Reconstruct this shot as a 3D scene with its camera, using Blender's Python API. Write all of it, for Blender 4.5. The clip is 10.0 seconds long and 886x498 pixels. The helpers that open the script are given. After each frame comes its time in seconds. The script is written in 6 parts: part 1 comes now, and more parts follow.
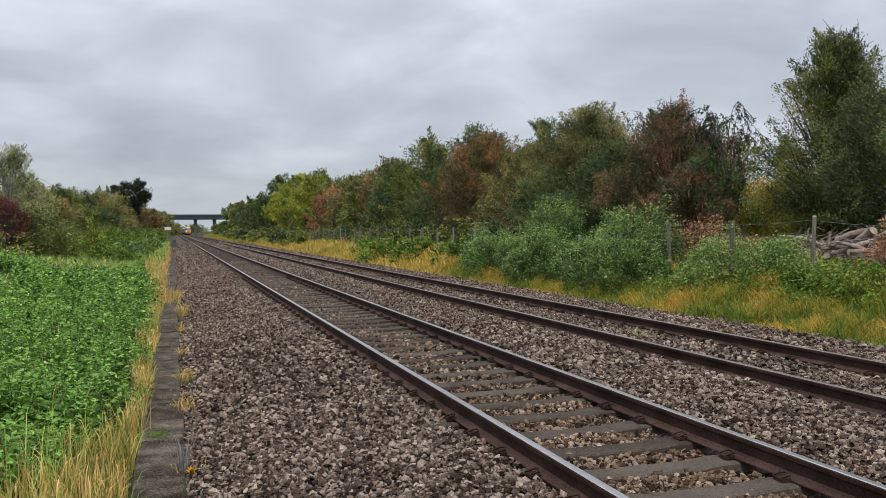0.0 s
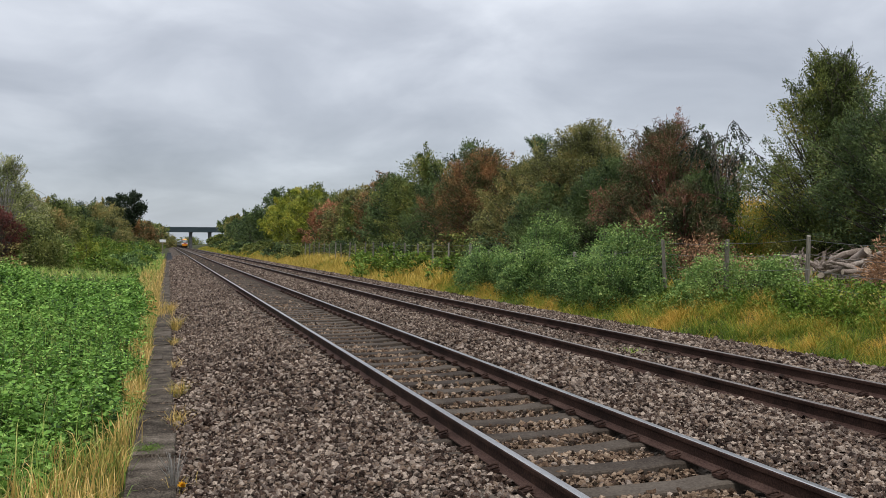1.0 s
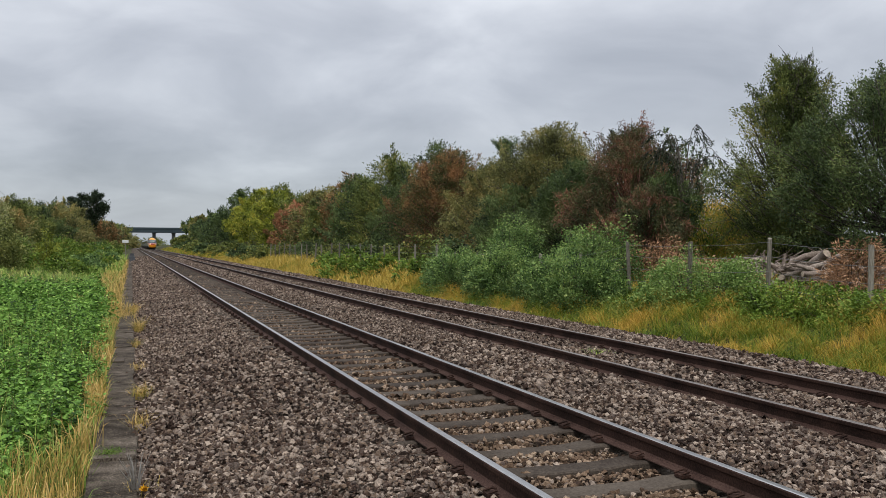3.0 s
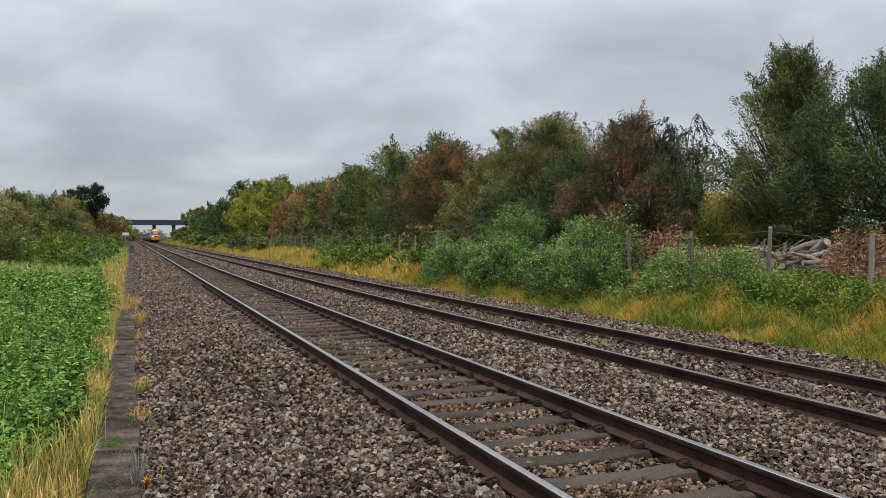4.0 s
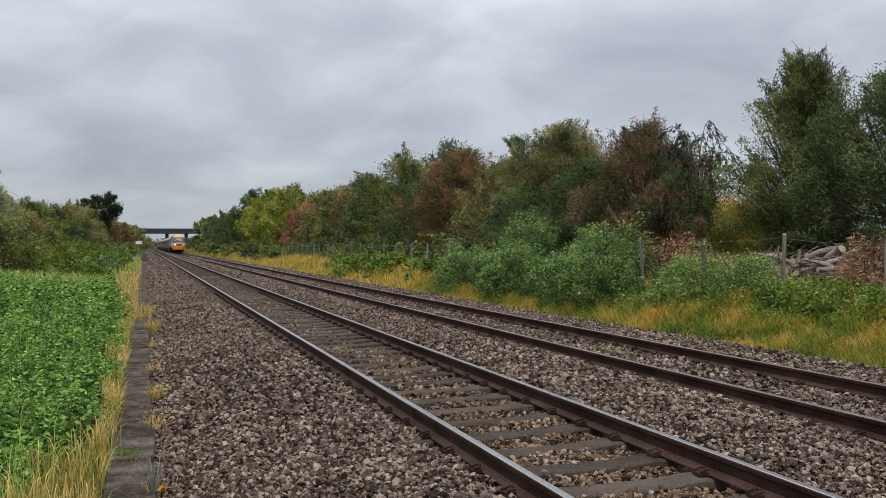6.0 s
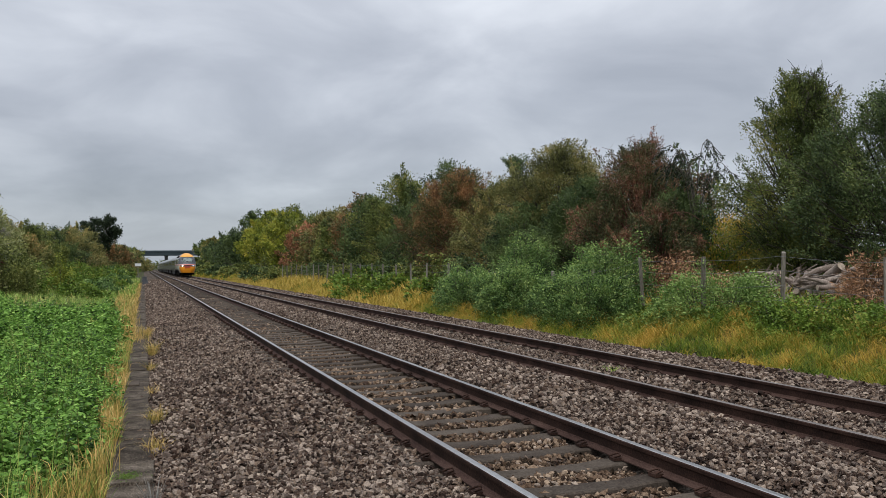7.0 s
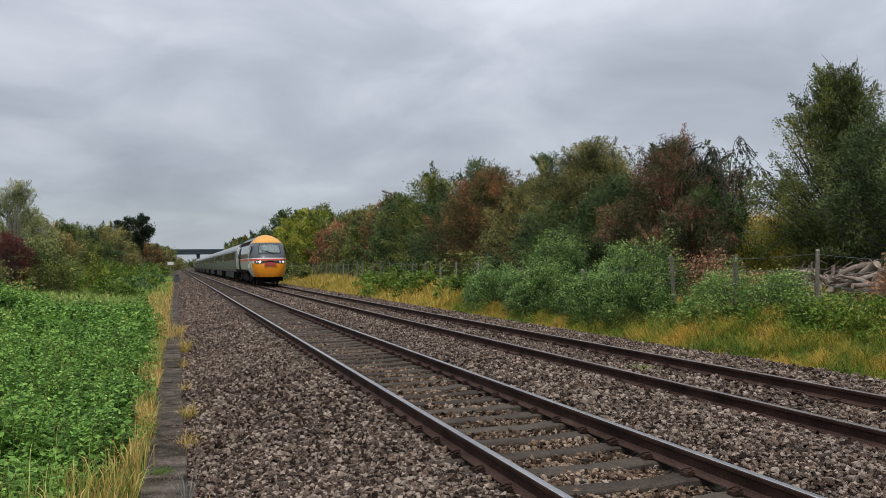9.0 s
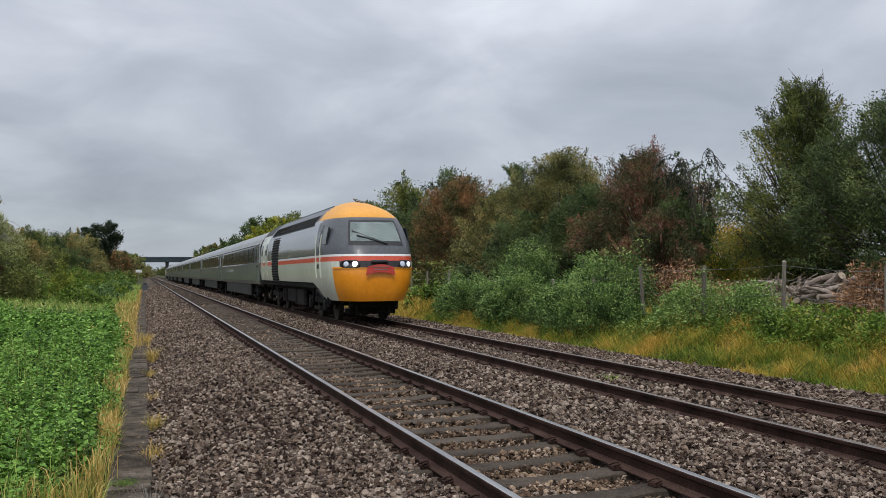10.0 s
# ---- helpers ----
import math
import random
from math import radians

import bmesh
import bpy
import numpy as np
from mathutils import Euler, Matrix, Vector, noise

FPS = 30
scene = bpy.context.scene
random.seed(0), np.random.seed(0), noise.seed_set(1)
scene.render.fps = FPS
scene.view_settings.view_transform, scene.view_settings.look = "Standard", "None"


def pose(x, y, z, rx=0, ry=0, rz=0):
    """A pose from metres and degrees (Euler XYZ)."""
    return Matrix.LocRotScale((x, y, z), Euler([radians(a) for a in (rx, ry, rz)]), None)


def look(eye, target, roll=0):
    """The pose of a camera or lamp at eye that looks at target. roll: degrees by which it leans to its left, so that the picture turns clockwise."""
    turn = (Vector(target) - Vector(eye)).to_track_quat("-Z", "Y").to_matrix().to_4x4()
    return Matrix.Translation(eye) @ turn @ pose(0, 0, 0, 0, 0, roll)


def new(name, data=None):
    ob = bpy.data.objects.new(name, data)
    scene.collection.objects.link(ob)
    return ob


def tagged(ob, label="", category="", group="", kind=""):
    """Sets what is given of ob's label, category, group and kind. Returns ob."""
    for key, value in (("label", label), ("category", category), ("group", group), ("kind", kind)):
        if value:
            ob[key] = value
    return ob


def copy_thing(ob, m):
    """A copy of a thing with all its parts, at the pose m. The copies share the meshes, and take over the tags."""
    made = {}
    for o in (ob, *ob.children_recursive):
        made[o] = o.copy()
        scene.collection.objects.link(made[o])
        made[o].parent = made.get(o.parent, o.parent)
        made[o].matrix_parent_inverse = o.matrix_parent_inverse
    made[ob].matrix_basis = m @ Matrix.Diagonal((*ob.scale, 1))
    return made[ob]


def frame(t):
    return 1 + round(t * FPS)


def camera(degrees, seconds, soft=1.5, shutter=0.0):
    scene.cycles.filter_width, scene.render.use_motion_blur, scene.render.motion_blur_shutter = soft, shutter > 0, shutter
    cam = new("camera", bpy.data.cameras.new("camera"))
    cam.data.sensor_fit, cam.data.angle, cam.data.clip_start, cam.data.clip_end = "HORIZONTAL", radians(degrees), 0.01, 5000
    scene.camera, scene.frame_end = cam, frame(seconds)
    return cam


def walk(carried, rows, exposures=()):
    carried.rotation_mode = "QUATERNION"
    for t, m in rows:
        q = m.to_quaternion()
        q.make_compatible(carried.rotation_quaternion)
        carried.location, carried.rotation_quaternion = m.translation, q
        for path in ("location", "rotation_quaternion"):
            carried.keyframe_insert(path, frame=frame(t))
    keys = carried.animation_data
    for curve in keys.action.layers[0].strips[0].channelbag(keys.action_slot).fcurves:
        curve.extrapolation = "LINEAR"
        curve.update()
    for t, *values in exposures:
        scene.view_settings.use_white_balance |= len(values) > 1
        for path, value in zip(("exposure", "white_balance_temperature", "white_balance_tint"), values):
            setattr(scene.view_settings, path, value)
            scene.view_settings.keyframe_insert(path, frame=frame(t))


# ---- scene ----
cam = camera(53.74, 10.0, soft=0.55)
PATH = [
    (0, pose(0.000, 0.000, 1.497, 88.72, 0.50, -17.13)),
    (0.5, pose(0.000, 0.002, 1.497, 89.15, 0.30, -16.62)),
    (1, pose(0.003, -0.001, 1.502, 89.72, -0.12, -17.43)),
    (1.5, pose(0.005, -0.007, 1.506, 89.75, -0.47, -18.44)),
    (2, pose(0.004, -0.014, 1.507, 89.78, -0.67, -19.22)),
    (2.5, pose(0.010, -0.006, 1.506, 89.89, -0.47, -19.57)),
    (4, pose(0.003, -0.001, 1.503, 89.22, 0.03, -19.61)),
    (4.5, pose(0.004, -0.001, 1.505, 88.73, 0.07, -19.85)),
    (5, pose(-0.004, 0.005, 1.498, 88.67, 0.25, -19.15)),
    (5.5, pose(-0.017, 0.007, 1.502, 88.96, 0.04, -18.82)),
    (7, pose(-0.015, 0.003, 1.513, 91.04, 0.59, -18.89)),
    (7.5, pose(-0.013, 0.001, 1.505, 90.93, 0.87, -18.37)),
    (8, pose(-0.014, 0.002, 1.512, 91.52, 0.85, -18.50)),
    (8.5, pose(-0.015, 0.001, 1.513, 91.75, 0.63, -18.25)),
    (9, pose(-0.024, -0.008, 1.506, 90.96, 0.63, -16.97)),
    (9.5, pose(-0.017, -0.003, 1.508, 90.82, 0.55, -17.79)),
    (10, pose(-0.002, 0.009, 1.512, 91.54, 0.35, -18.84)),
]
walk(cam, PATH, exposures=[(0.0, 0.13, 6420, 10), (1.0, 0.07, 6420, 10), (2.5, 0.0, 6480, 10), (4.5, 0.06, 6500, 10), (5.5, 0.04, 6470, 10), (7.0, -0.07, 6390, 10), (10.0, -0.10, 6350, 10)])

# ---- numbers of the plan (z = 0 on the rail heads, y along the line) ----
RAILS = (2.374, 3.879, 5.917, 7.422)
TRACKS = (3.127, 6.669)
SLEEPER_STEP = 0.61
FENCE_X = 12.0
BRIDGE_Y = 400.0
NOSE_Y, SPEED = 25.4, 40.5

# ---- world, sun ----
SUN_EL, SUN_ROT = radians(52), radians(200)
world = bpy.data.worlds.new("overcast_sky")
scene.world = world
world.use_nodes = True
wn, wl = world.node_tree.nodes, world.node_tree.links
wn.clear()
w_out = wn.new("ShaderNodeOutputWorld")
w_bg = wn.new("ShaderNodeBackground")
w_sky = wn.new("ShaderNodeTexSky")
w_sky.sky_type, w_sky.sun_disc = "NISHITA", False
w_sky.sun_elevation, w_sky.sun_rotation = SUN_EL, SUN_ROT
w_skybg = wn.new("ShaderNodeBackground")
w_skybg.inputs["Strength"].default_value = 0.02
wl.new(w_sky.outputs[0], w_skybg.inputs["Color"])
w_tc = wn.new("ShaderNodeTexCoord")
w_sep = wn.new("ShaderNodeSeparateXYZ")
wl.new(w_tc.outputs["Generated"], w_sep.inputs[0])


def wmath(op, a, b, clamp=False):
    n = wn.new("ShaderNodeMath")
    n.operation, n.use_clamp = op, clamp
    for k, v in enumerate((a, b)):
        if hasattr(v, "links"):
            wl.new(v, n.inputs[k])
        else:
            n.inputs[k].default_value = v
    return n.outputs[0]


def wramp(fac, stops):
    n = wn.new("ShaderNodeValToRGB")
    el = n.color_ramp.elements
    while len(el) < len(stops):
        el.new(0.5)
    for e, (p, c) in zip(el, stops):
        e.position, e.color = p, (*c, 1)
    wl.new(fac, n.inputs[0])
    return n.outputs[0]


# the cloud base is a flat layer, so its pattern tightens towards the horizon
w_up = wmath("MAXIMUM", w_sep.outputs["Z"], 0.0)
w_den = wmath("ADD", w_up, 0.28)
w_comb = wn.new("ShaderNodeCombineXYZ")
wl.new(wmath("DIVIDE", w_sep.outputs["X"], w_den), w_comb.inputs[0])
wl.new(wmath("DIVIDE", w_sep.outputs["Y"], w_den), w_comb.inputs[1])
w_n1 = wn.new("ShaderNodeTexNoise")
w_n1.inputs["Scale"].default_value = 2.1
w_n1.inputs["Detail"].default_value = 6.0
w_n1.inputs["Roughness"].default_value = 0.5
w_n1.inputs["Distortion"].default_value = 0.4
wl.new(w_comb.outputs[0], w_n1.inputs["Vector"])
w_cloud = wramp(w_n1.outputs["Fac"], [(0.28, (0.318, 0.330, 0.362)), (0.45, (0.393, 0.406, 0.440)), (0.57, (0.468, 0.482, 0.515)), (0.74, (0.592, 0.606, 0.636))])
w_low = wramp(w_sep.outputs["Z"], [(0.0, (0.86, 0.93, 1.0)), (0.05, (0.84, 0.87, 0.91)), (0.13, (0.96, 0.96, 0.97)), (0.30, (1.05, 1.05, 1.04))])
w_mul = wn.new("ShaderNodeMix")
w_mul.data_type, w_mul.blend_type = "RGBA", "MULTIPLY"
w_mul.inputs["Factor"].default_value = 1.0
wl.new(w_cloud, w_mul.inputs["A"])
wl.new(w_low, w_mul.inputs["B"])
wl.new(w_mul.outputs["Result"], w_bg.inputs["Color"])
# brighter overhead than at the horizon, as under any overcast
w_zen = wmath("ADD", wmath("MULTIPLY", wmath("POWER", w_up, 1.5), 2.5), 0.95)
wl.new(w_zen, w_bg.inputs["Strength"])
w_add = wn.new("ShaderNodeAddShader")
wl.new(w_bg.outputs[0], w_add.inputs[0])
wl.new(w_skybg.outputs[0], w_add.inputs[1])
wl.new(w_add.outputs[0], w_out.inputs["Surface"])

sun_data = bpy.data.lights.new("sun", "SUN")
sun_data.energy, sun_data.angle, sun_data.color = 1.5, radians(12), (1.0, 0.97, 0.92)
sun = new("sun", sun_data)
sun.matrix_world = look((0, 0, 40), (0 - 10 * math.sin(SUN_ROT), 0 - 10 * math.cos(SUN_ROT), 40 - 10 * math.tan(SUN_EL)))

# ---- materials ----


def node_mat(name):
    m = bpy.data.materials.new(name)
    m.use_nodes = True
    nt = m.node_tree
    return m, nt.nodes, nt.links, nt.nodes["Principled BSDF"]


def ramp(nodes, links, fac, stops):
    n = nodes.new("ShaderNodeValToRGB")
    el = n.color_ramp.elements
    while len(el) < len(stops):
        el.new(0.5)
    for e, (p, c) in zip(el, stops):
        e.position, e.color = p, (*c, 1)
    links.new(fac, n.inputs[0])
    return n.outputs[0]


def tex_noise(nodes, links, vec, scale, detail=4.0, rough=0.55):
    n = nodes.new("ShaderNodeTexNoise")
    n.inputs["Scale"].default_value, n.inputs["Detail"].default_value, n.inputs["Roughness"].default_value = scale, detail, rough
    links.new(vec, n.inputs["Vector"])
    return n.outputs["Fac"]


def mixed(nodes, links, a, b, share):
    """a * (1 - share) + b * share, for two values."""
    n = nodes.new("ShaderNodeMix")
    n.inputs["Factor"].default_value = share
    links.new(a, n.inputs["A"])
    links.new(b, n.inputs["B"])
    return n.outputs["Result"]


def surface(name, stops, rough=0.7, metal=0.0, fine=60.0, coarse=3.0, bump=0.3, depth=0.004, piece=0.0, rand="", stretch=(1, 1, 1), world_space=True, coat=0.0, sheen=0.5):
    """A worn surface: colour by noise at two scales (and by piece), relief by the fine one."""
    m, nodes, links, bsdf = node_mat(name)
    if world_space:
        geo = nodes.new("ShaderNodeNewGeometry")
        vec = geo.outputs["Position"]
    else:
        vec = nodes.new("ShaderNodeTexCoord").outputs["Object"]
    mp = nodes.new("ShaderNodeMapping")
    mp.inputs["Scale"].default_value = stretch
    links.new(vec, mp.inputs["Vector"])
    f = tex_noise(nodes, links, mp.outputs[0], fine, 5)
    c = tex_noise(nodes, links, mp.outputs[0], coarse, 3)
    v = mixed(nodes, links, f, c, 0.42)
    wide = nodes.new("ShaderNodeMapRange")
    wide.inputs["From Min"].default_value, wide.inputs["From Max"].default_value = 0.34, 0.66
    wide.inputs["To Min"].default_value, wide.inputs["To Max"].default_value = 0.15, 0.85
    links.new(v, wide.inputs["Value"])
    v = wide.outputs[0]
    if piece:
        r = nodes.new("ShaderNodeObjectInfo").outputs["Random"] if rand == "object" else nodes.new("ShaderNodeNewGeometry").outputs["Random Per Island"]
        v = mixed(nodes, links, v, r, piece)
    links.new(ramp(nodes, links, v, stops), bsdf.inputs["Base Color"])
    bsdf.inputs["Roughness"].default_value, bsdf.inputs["Metallic"].default_value = rough, metal
    bsdf.inputs["Coat Weight"].default_value = coat
    bsdf.inputs["Specular IOR Level"].default_value = sheen
    if bump:
        b = nodes.new("ShaderNodeBump")
        b.inputs["Strength"].default_value, b.inputs["Distance"].default_value = bump, depth
        links.new(f, b.inputs["Height"])
        links.new(b.outputs[0], bsdf.inputs["Normal"])
    return m


def leafy(name, stops, patch=0.5, coarse=0.8, through_light=0.16, rough=0.6, vscale=(1, 1, 1)):
    """Leaves or blades: colour by leaf and by patch of growth, a little light coming through."""
    m, nodes, links, bsdf = node_mat(name)
    geo = nodes.new("ShaderNodeNewGeometry")
    mp = nodes.new("ShaderNodeMapping")
    mp.inputs["Scale"].default_value = vscale
    links.new(geo.outputs["Position"], mp.inputs["Vector"])
    c = tex_noise(nodes, links, mp.outputs[0], coarse, 4, 0.6)
    st = nodes.new("ShaderNodeMapRange")
    st.inputs["From Min"].default_value, st.inputs["From Max"].default_value = 0.36, 0.64
    links.new(c, st.inputs["Value"])
    v = mixed(nodes, links, geo.outputs["Random Per Island"], st.outputs[0], patch)
    col = ramp(nodes, links, v, stops)
    links.new(col, bsdf.inputs["Base Color"])
    bsdf.inputs["Roughness"].default_value = rough
    bsdf.inputs["Specular IOR Level"].default_value = 0.16
    tr = nodes.new("ShaderNodeBsdfTranslucent")
    links.new(col, tr.inputs["Color"])
    mx = nodes.new("ShaderNodeMixShader")
    mx.inputs[0].default_value = through_light
    links.new(bsdf.outputs[0], mx.inputs[1])
    links.new(tr.outputs[0], mx.inputs[2])
    links.new(mx.outputs[0], nodes["Material Output"].inputs["Surface"])
    return m


def glow(name, colour, strength):
    m, nodes, links, bsdf = node_mat(name)
    bsdf.inputs["Base Color"].default_value = (*colour, 1)
    bsdf.inputs["Emission Color"].default_value = (*colour, 1)
    bsdf.inputs["Emission Strength"].default_value = strength
    return m


STONE = surface("ballast_stone", [(0.24, (0.019, 0.012, 0.009)), (0.38, (0.077, 0.048, 0.034)), (0.48, (0.107, 0.085, 0.072)), (0.58, (0.175, 0.117, 0.078)), (0.68, (0.212, 0.170, 0.139)), (0.84, (0.424, 0.331, 0.256))], 0.85, fine=75, coarse=1.2, bump=0.9, depth=0.01, piece=0.60, sheen=0.12)
STONE_TAN = surface("ballast_stone_dusty", [(0.24, (0.018, 0.012, 0.007)), (0.40, (0.080, 0.050, 0.032)), (0.54, (0.149, 0.097, 0.062)), (0.68, (0.221, 0.154, 0.103)), (0.84, (0.371, 0.276, 0.194))], 0.9, fine=75, coarse=1.2, bump=0.9, depth=0.01, piece=0.60, sheen=0.12)


def bed_material():
    m, nodes, links, bsdf = node_mat("ballast_bed")
    geo = nodes.new("ShaderNodeNewGeometry")
    vo = nodes.new("ShaderNodeTexVoronoi")
    vo.inputs["Scale"].default_value = 24.0
    links.new(geo.outputs["Position"], vo.inputs["Vector"])
    sep = nodes.new("ShaderNodeSeparateColor")
    links.new(vo.outputs["Color"], sep.inputs[0])
    c = tex_noise(nodes, links, geo.outputs["Position"], 0.7, 4)
    v = mixed(nodes, links, sep.outputs[0], c, 0.35)
    links.new(ramp(nodes, links, v, [(0.1, (0.014, 0.010, 0.008)), (0.40, (0.055, 0.042, 0.033)), (0.65, (0.115, 0.092, 0.073)), (0.92, (0.24, 0.20, 0.165))]), bsdf.inputs["Base Color"])
    bsdf.inputs["Roughness"].default_value = 0.95
    bsdf.inputs["Specular IOR Level"].default_value = 0.05
    b = nodes.new("ShaderNodeBump")
    b.inputs["Strength"].default_value, b.inputs["Distance"].default_value = 0.9, 0.03
    b.invert = True
    links.new(vo.outputs["Distance"], b.inputs["Height"])
    links.new(b.outputs[0], bsdf.inputs["Normal"])
    return m


BED = bed_material()
RUST = surface("rusty_rail_side", [(0.25, (0.014, 0.008, 0.006)), (0.5, (0.035, 0.019, 0.014)), (0.8, (0.068, 0.037, 0.027))], 0.8, 0.1, fine=70, coarse=2.5, bump=0.4, depth=0.002, sheen=0.12)
# lighter than RUST: the foot's light and the web's shadow are in the two colours
LIT_RUST_FOOT = surface("lit_rail_foot_rust", [(0.25, (0.032, 0.018, 0.014)), (0.5, (0.060, 0.034, 0.027)), (0.8, (0.096, 0.059, 0.046))], 0.85, 0.05, fine=70, coarse=2.5, bump=0.4, depth=0.002, sheen=0.12)
RAIL_TOP = surface("worn_rail_head", [(0.3, (0.30, 0.29, 0.29)), (0.7, (0.52, 0.51, 0.50))], 0.28, 0.95, fine=30, coarse=1.5, bump=0.05, depth=0.0005, stretch=(8, 0.4, 1))
RAIL_DULL = surface("dull_rail_head", [(0.3, (0.16, 0.13, 0.115)), (0.7, (0.27, 0.24, 0.22))], 0.42, 0.8, fine=30, coarse=1.5, bump=0.05, depth=0.0005, stretch=(8, 0.4, 1))
CONCRETE = surface("sleeper_concrete", [(0.25, (0.036, 0.027, 0.021)), (0.5, (0.068, 0.054, 0.042)), (0.75, (0.107, 0.087, 0.068))], 0.92, fine=55, coarse=3, bump=0.5, depth=0.004, piece=0.25, rand="object", sheen=0.12)
LID = surface("trough_lid_concrete", [(0.30, (0.018, 0.014, 0.010)), (0.45, (0.051, 0.040, 0.030)), (0.55, (0.085, 0.069, 0.052)), (0.68, (0.129, 0.104, 0.081)), (0.80, (0.230, 0.191, 0.153))], 0.95, fine=70, coarse=4.5, bump=0.9, depth=0.006, piece=0.15, rand="object", sheen=0.1)
SOIL = surface("verge_soil", [(0.25, (0.020, 0.022, 0.010)), (0.5, (0.050, 0.055, 0.022)), (0.75, (0.10, 0.095, 0.045))], 0.95, fine=8, coarse=0.25, bump=0.8, depth=0.05, sheen=0.12)
BARK = surface("bark", [(0.25, (0.030, 0.026, 0.021)), (0.5, (0.075, 0.065, 0.052)), (0.8, (0.16, 0.145, 0.12))], 0.9, fine=30, coarse=4, bump=0.7, depth=0.01, stretch=(1, 1, 0.25), sheen=0.12)
RED_TWIG = surface("reddish_twig_bark", [(0.25, (0.060, 0.030, 0.022)), (0.5, (0.125, 0.060, 0.044)), (0.8, (0.21, 0.11, 0.08))], 0.9, fine=30, coarse=4, bump=0.5, depth=0.008, stretch=(1, 1, 0.25), sheen=0.12)
PALE_BARK = surface("pale_bark", [(0.25, (0.12, 0.11, 0.095)), (0.5, (0.24, 0.225, 0.20)), (0.8, (0.40, 0.38, 0.35))], 0.9, fine=30, coarse=4, bump=0.5, depth=0.008, stretch=(1, 1, 0.25))
POST = surface("weathered_post_wood", [(0.25, (0.093, 0.084, 0.065)), (0.5, (0.186, 0.168, 0.135)), (0.8, (0.307, 0.288, 0.241))], 0.9, fine=60, coarse=6, bump=0.5, depth=0.004, piece=0.2, rand="object", stretch=(1, 1, 0.12), sheen=0.12)
LOGWOOD = surface("dead_log_wood", [(0.25, (0.120, 0.093, 0.073)), (0.5, (0.271, 0.217, 0.179)), (0.8, (0.477, 0.413, 0.347))], 0.9, fine=35, coarse=5, bump=0.6, depth=0.008, piece=0.35, rand="object", sheen=0.12)
LOGEND = surface("cut_log_end", [(0.25, (0.20, 0.15, 0.11)), (0.7, (0.45, 0.37, 0.28))], 0.9, fine=60, coarse=8, bump=0.4)
WIRE = surface("galvanised_wire", [(0.3, (0.10, 0.10, 0.10)), (0.7, (0.24, 0.24, 0.24))], 0.5, 0.8, bump=0)
BRIDGE_STEEL = surface("bridge_girder_paint", [(0.3, (0.016, 0.030, 0.036)), (0.7, (0.030, 0.050, 0.058))], 0.5, fine=4, coarse=0.3, bump=0.1)
BRIDGE_CONC = surface("bridge_concrete", [(0.3, (0.055, 0.055, 0.055)), (0.7, (0.13, 0.13, 0.125))], 0.9, fine=4, coarse=0.4, bump=0.2)
PALE_SIGN = surface("pale_sign_paint", [(0.3, (0.55, 0.56, 0.55)), (0.7, (0.72, 0.72, 0.70))], 0.6, fine=20, coarse=3, bump=0.1)
DARK_METAL = surface("dark_cabinet_paint", [(0.3, (0.035, 0.038, 0.045)), (0.7, (0.09, 0.095, 0.105))], 0.6, fine=20, coarse=3, bump=0.1)

# foliage
L_NETTLE = leafy("nettle_leaf", [(0.14, (0.017, 0.042, 0.009)), (0.42, (0.106, 0.217, 0.036)), (0.70, (0.216, 0.385, 0.071)), (0.92, (0.377, 0.557, 0.138)), (0.99, (0.497, 0.621, 0.188))], 0.40, 2.6, 0.12)
L_STEM = leafy("green_stem", [(0.2, (0.06, 0.09, 0.02)), (0.8, (0.17, 0.17, 0.06))], 0.3)
L_STRAW = leafy("straw_grass", [(0.12, (0.091, 0.117, 0.019)), (0.36, (0.333, 0.268, 0.063)), (0.6, (0.635, 0.415, 0.132)), (0.9, (0.846, 0.600, 0.253))], 0.45, 1.4)
L_VERGE = leafy("verge_grass", [(0.12, (0.069, 0.144, 0.023)), (0.45, (0.227, 0.375, 0.066)), (0.7, (0.414, 0.492, 0.117)), (0.92, (0.782, 0.609, 0.234))], 0.5, 0.8)
L_BANK = leafy("bank_grass", [(0.10, (0.034, 0.074, 0.009)), (0.34, (0.130, 0.211, 0.022)), (0.50, (0.266, 0.268, 0.033)), (0.66, (0.459, 0.304, 0.048)), (0.88, (0.636, 0.402, 0.090))], 0.66, 0.75)
L_GOLD = leafy("golden_grass", [(0.10, (0.165, 0.200, 0.030)), (0.4, (0.406, 0.314, 0.056)), (0.7, (0.571, 0.389, 0.080)), (0.92, (0.660, 0.489, 0.141))], 0.5, 0.4)
L_BUSH = leafy("bush_leaf_blue_green", [(0.15, (0.021, 0.045, 0.014)), (0.5, (0.107, 0.185, 0.056)), (0.8, (0.206, 0.299, 0.097)), (0.97, (0.427, 0.489, 0.171))], 0.6, 1.8)
# on the bushes this pale new leaf also holds the light on their tops
L_TIP = leafy("pale_new_leaf", [(0.15, (0.089, 0.164, 0.041)), (0.5, (0.174, 0.271, 0.068)), (0.9, (0.306, 0.394, 0.117))], 0.4, 1.8)
L_BRAMBLE = leafy("bramble_leaf", [(0.12, (0.027, 0.048, 0.009)), (0.45, (0.105, 0.176, 0.026)), (0.75, (0.187, 0.269, 0.041)), (0.95, (0.373, 0.314, 0.076))], 0.6, 1.3)
L_DARK = leafy("leaf_dark_green", [(0.15, (0.019, 0.031, 0.014)), (0.5, (0.073, 0.110, 0.039)), (0.85, (0.155, 0.201, 0.067))], 0.68, 0.7)
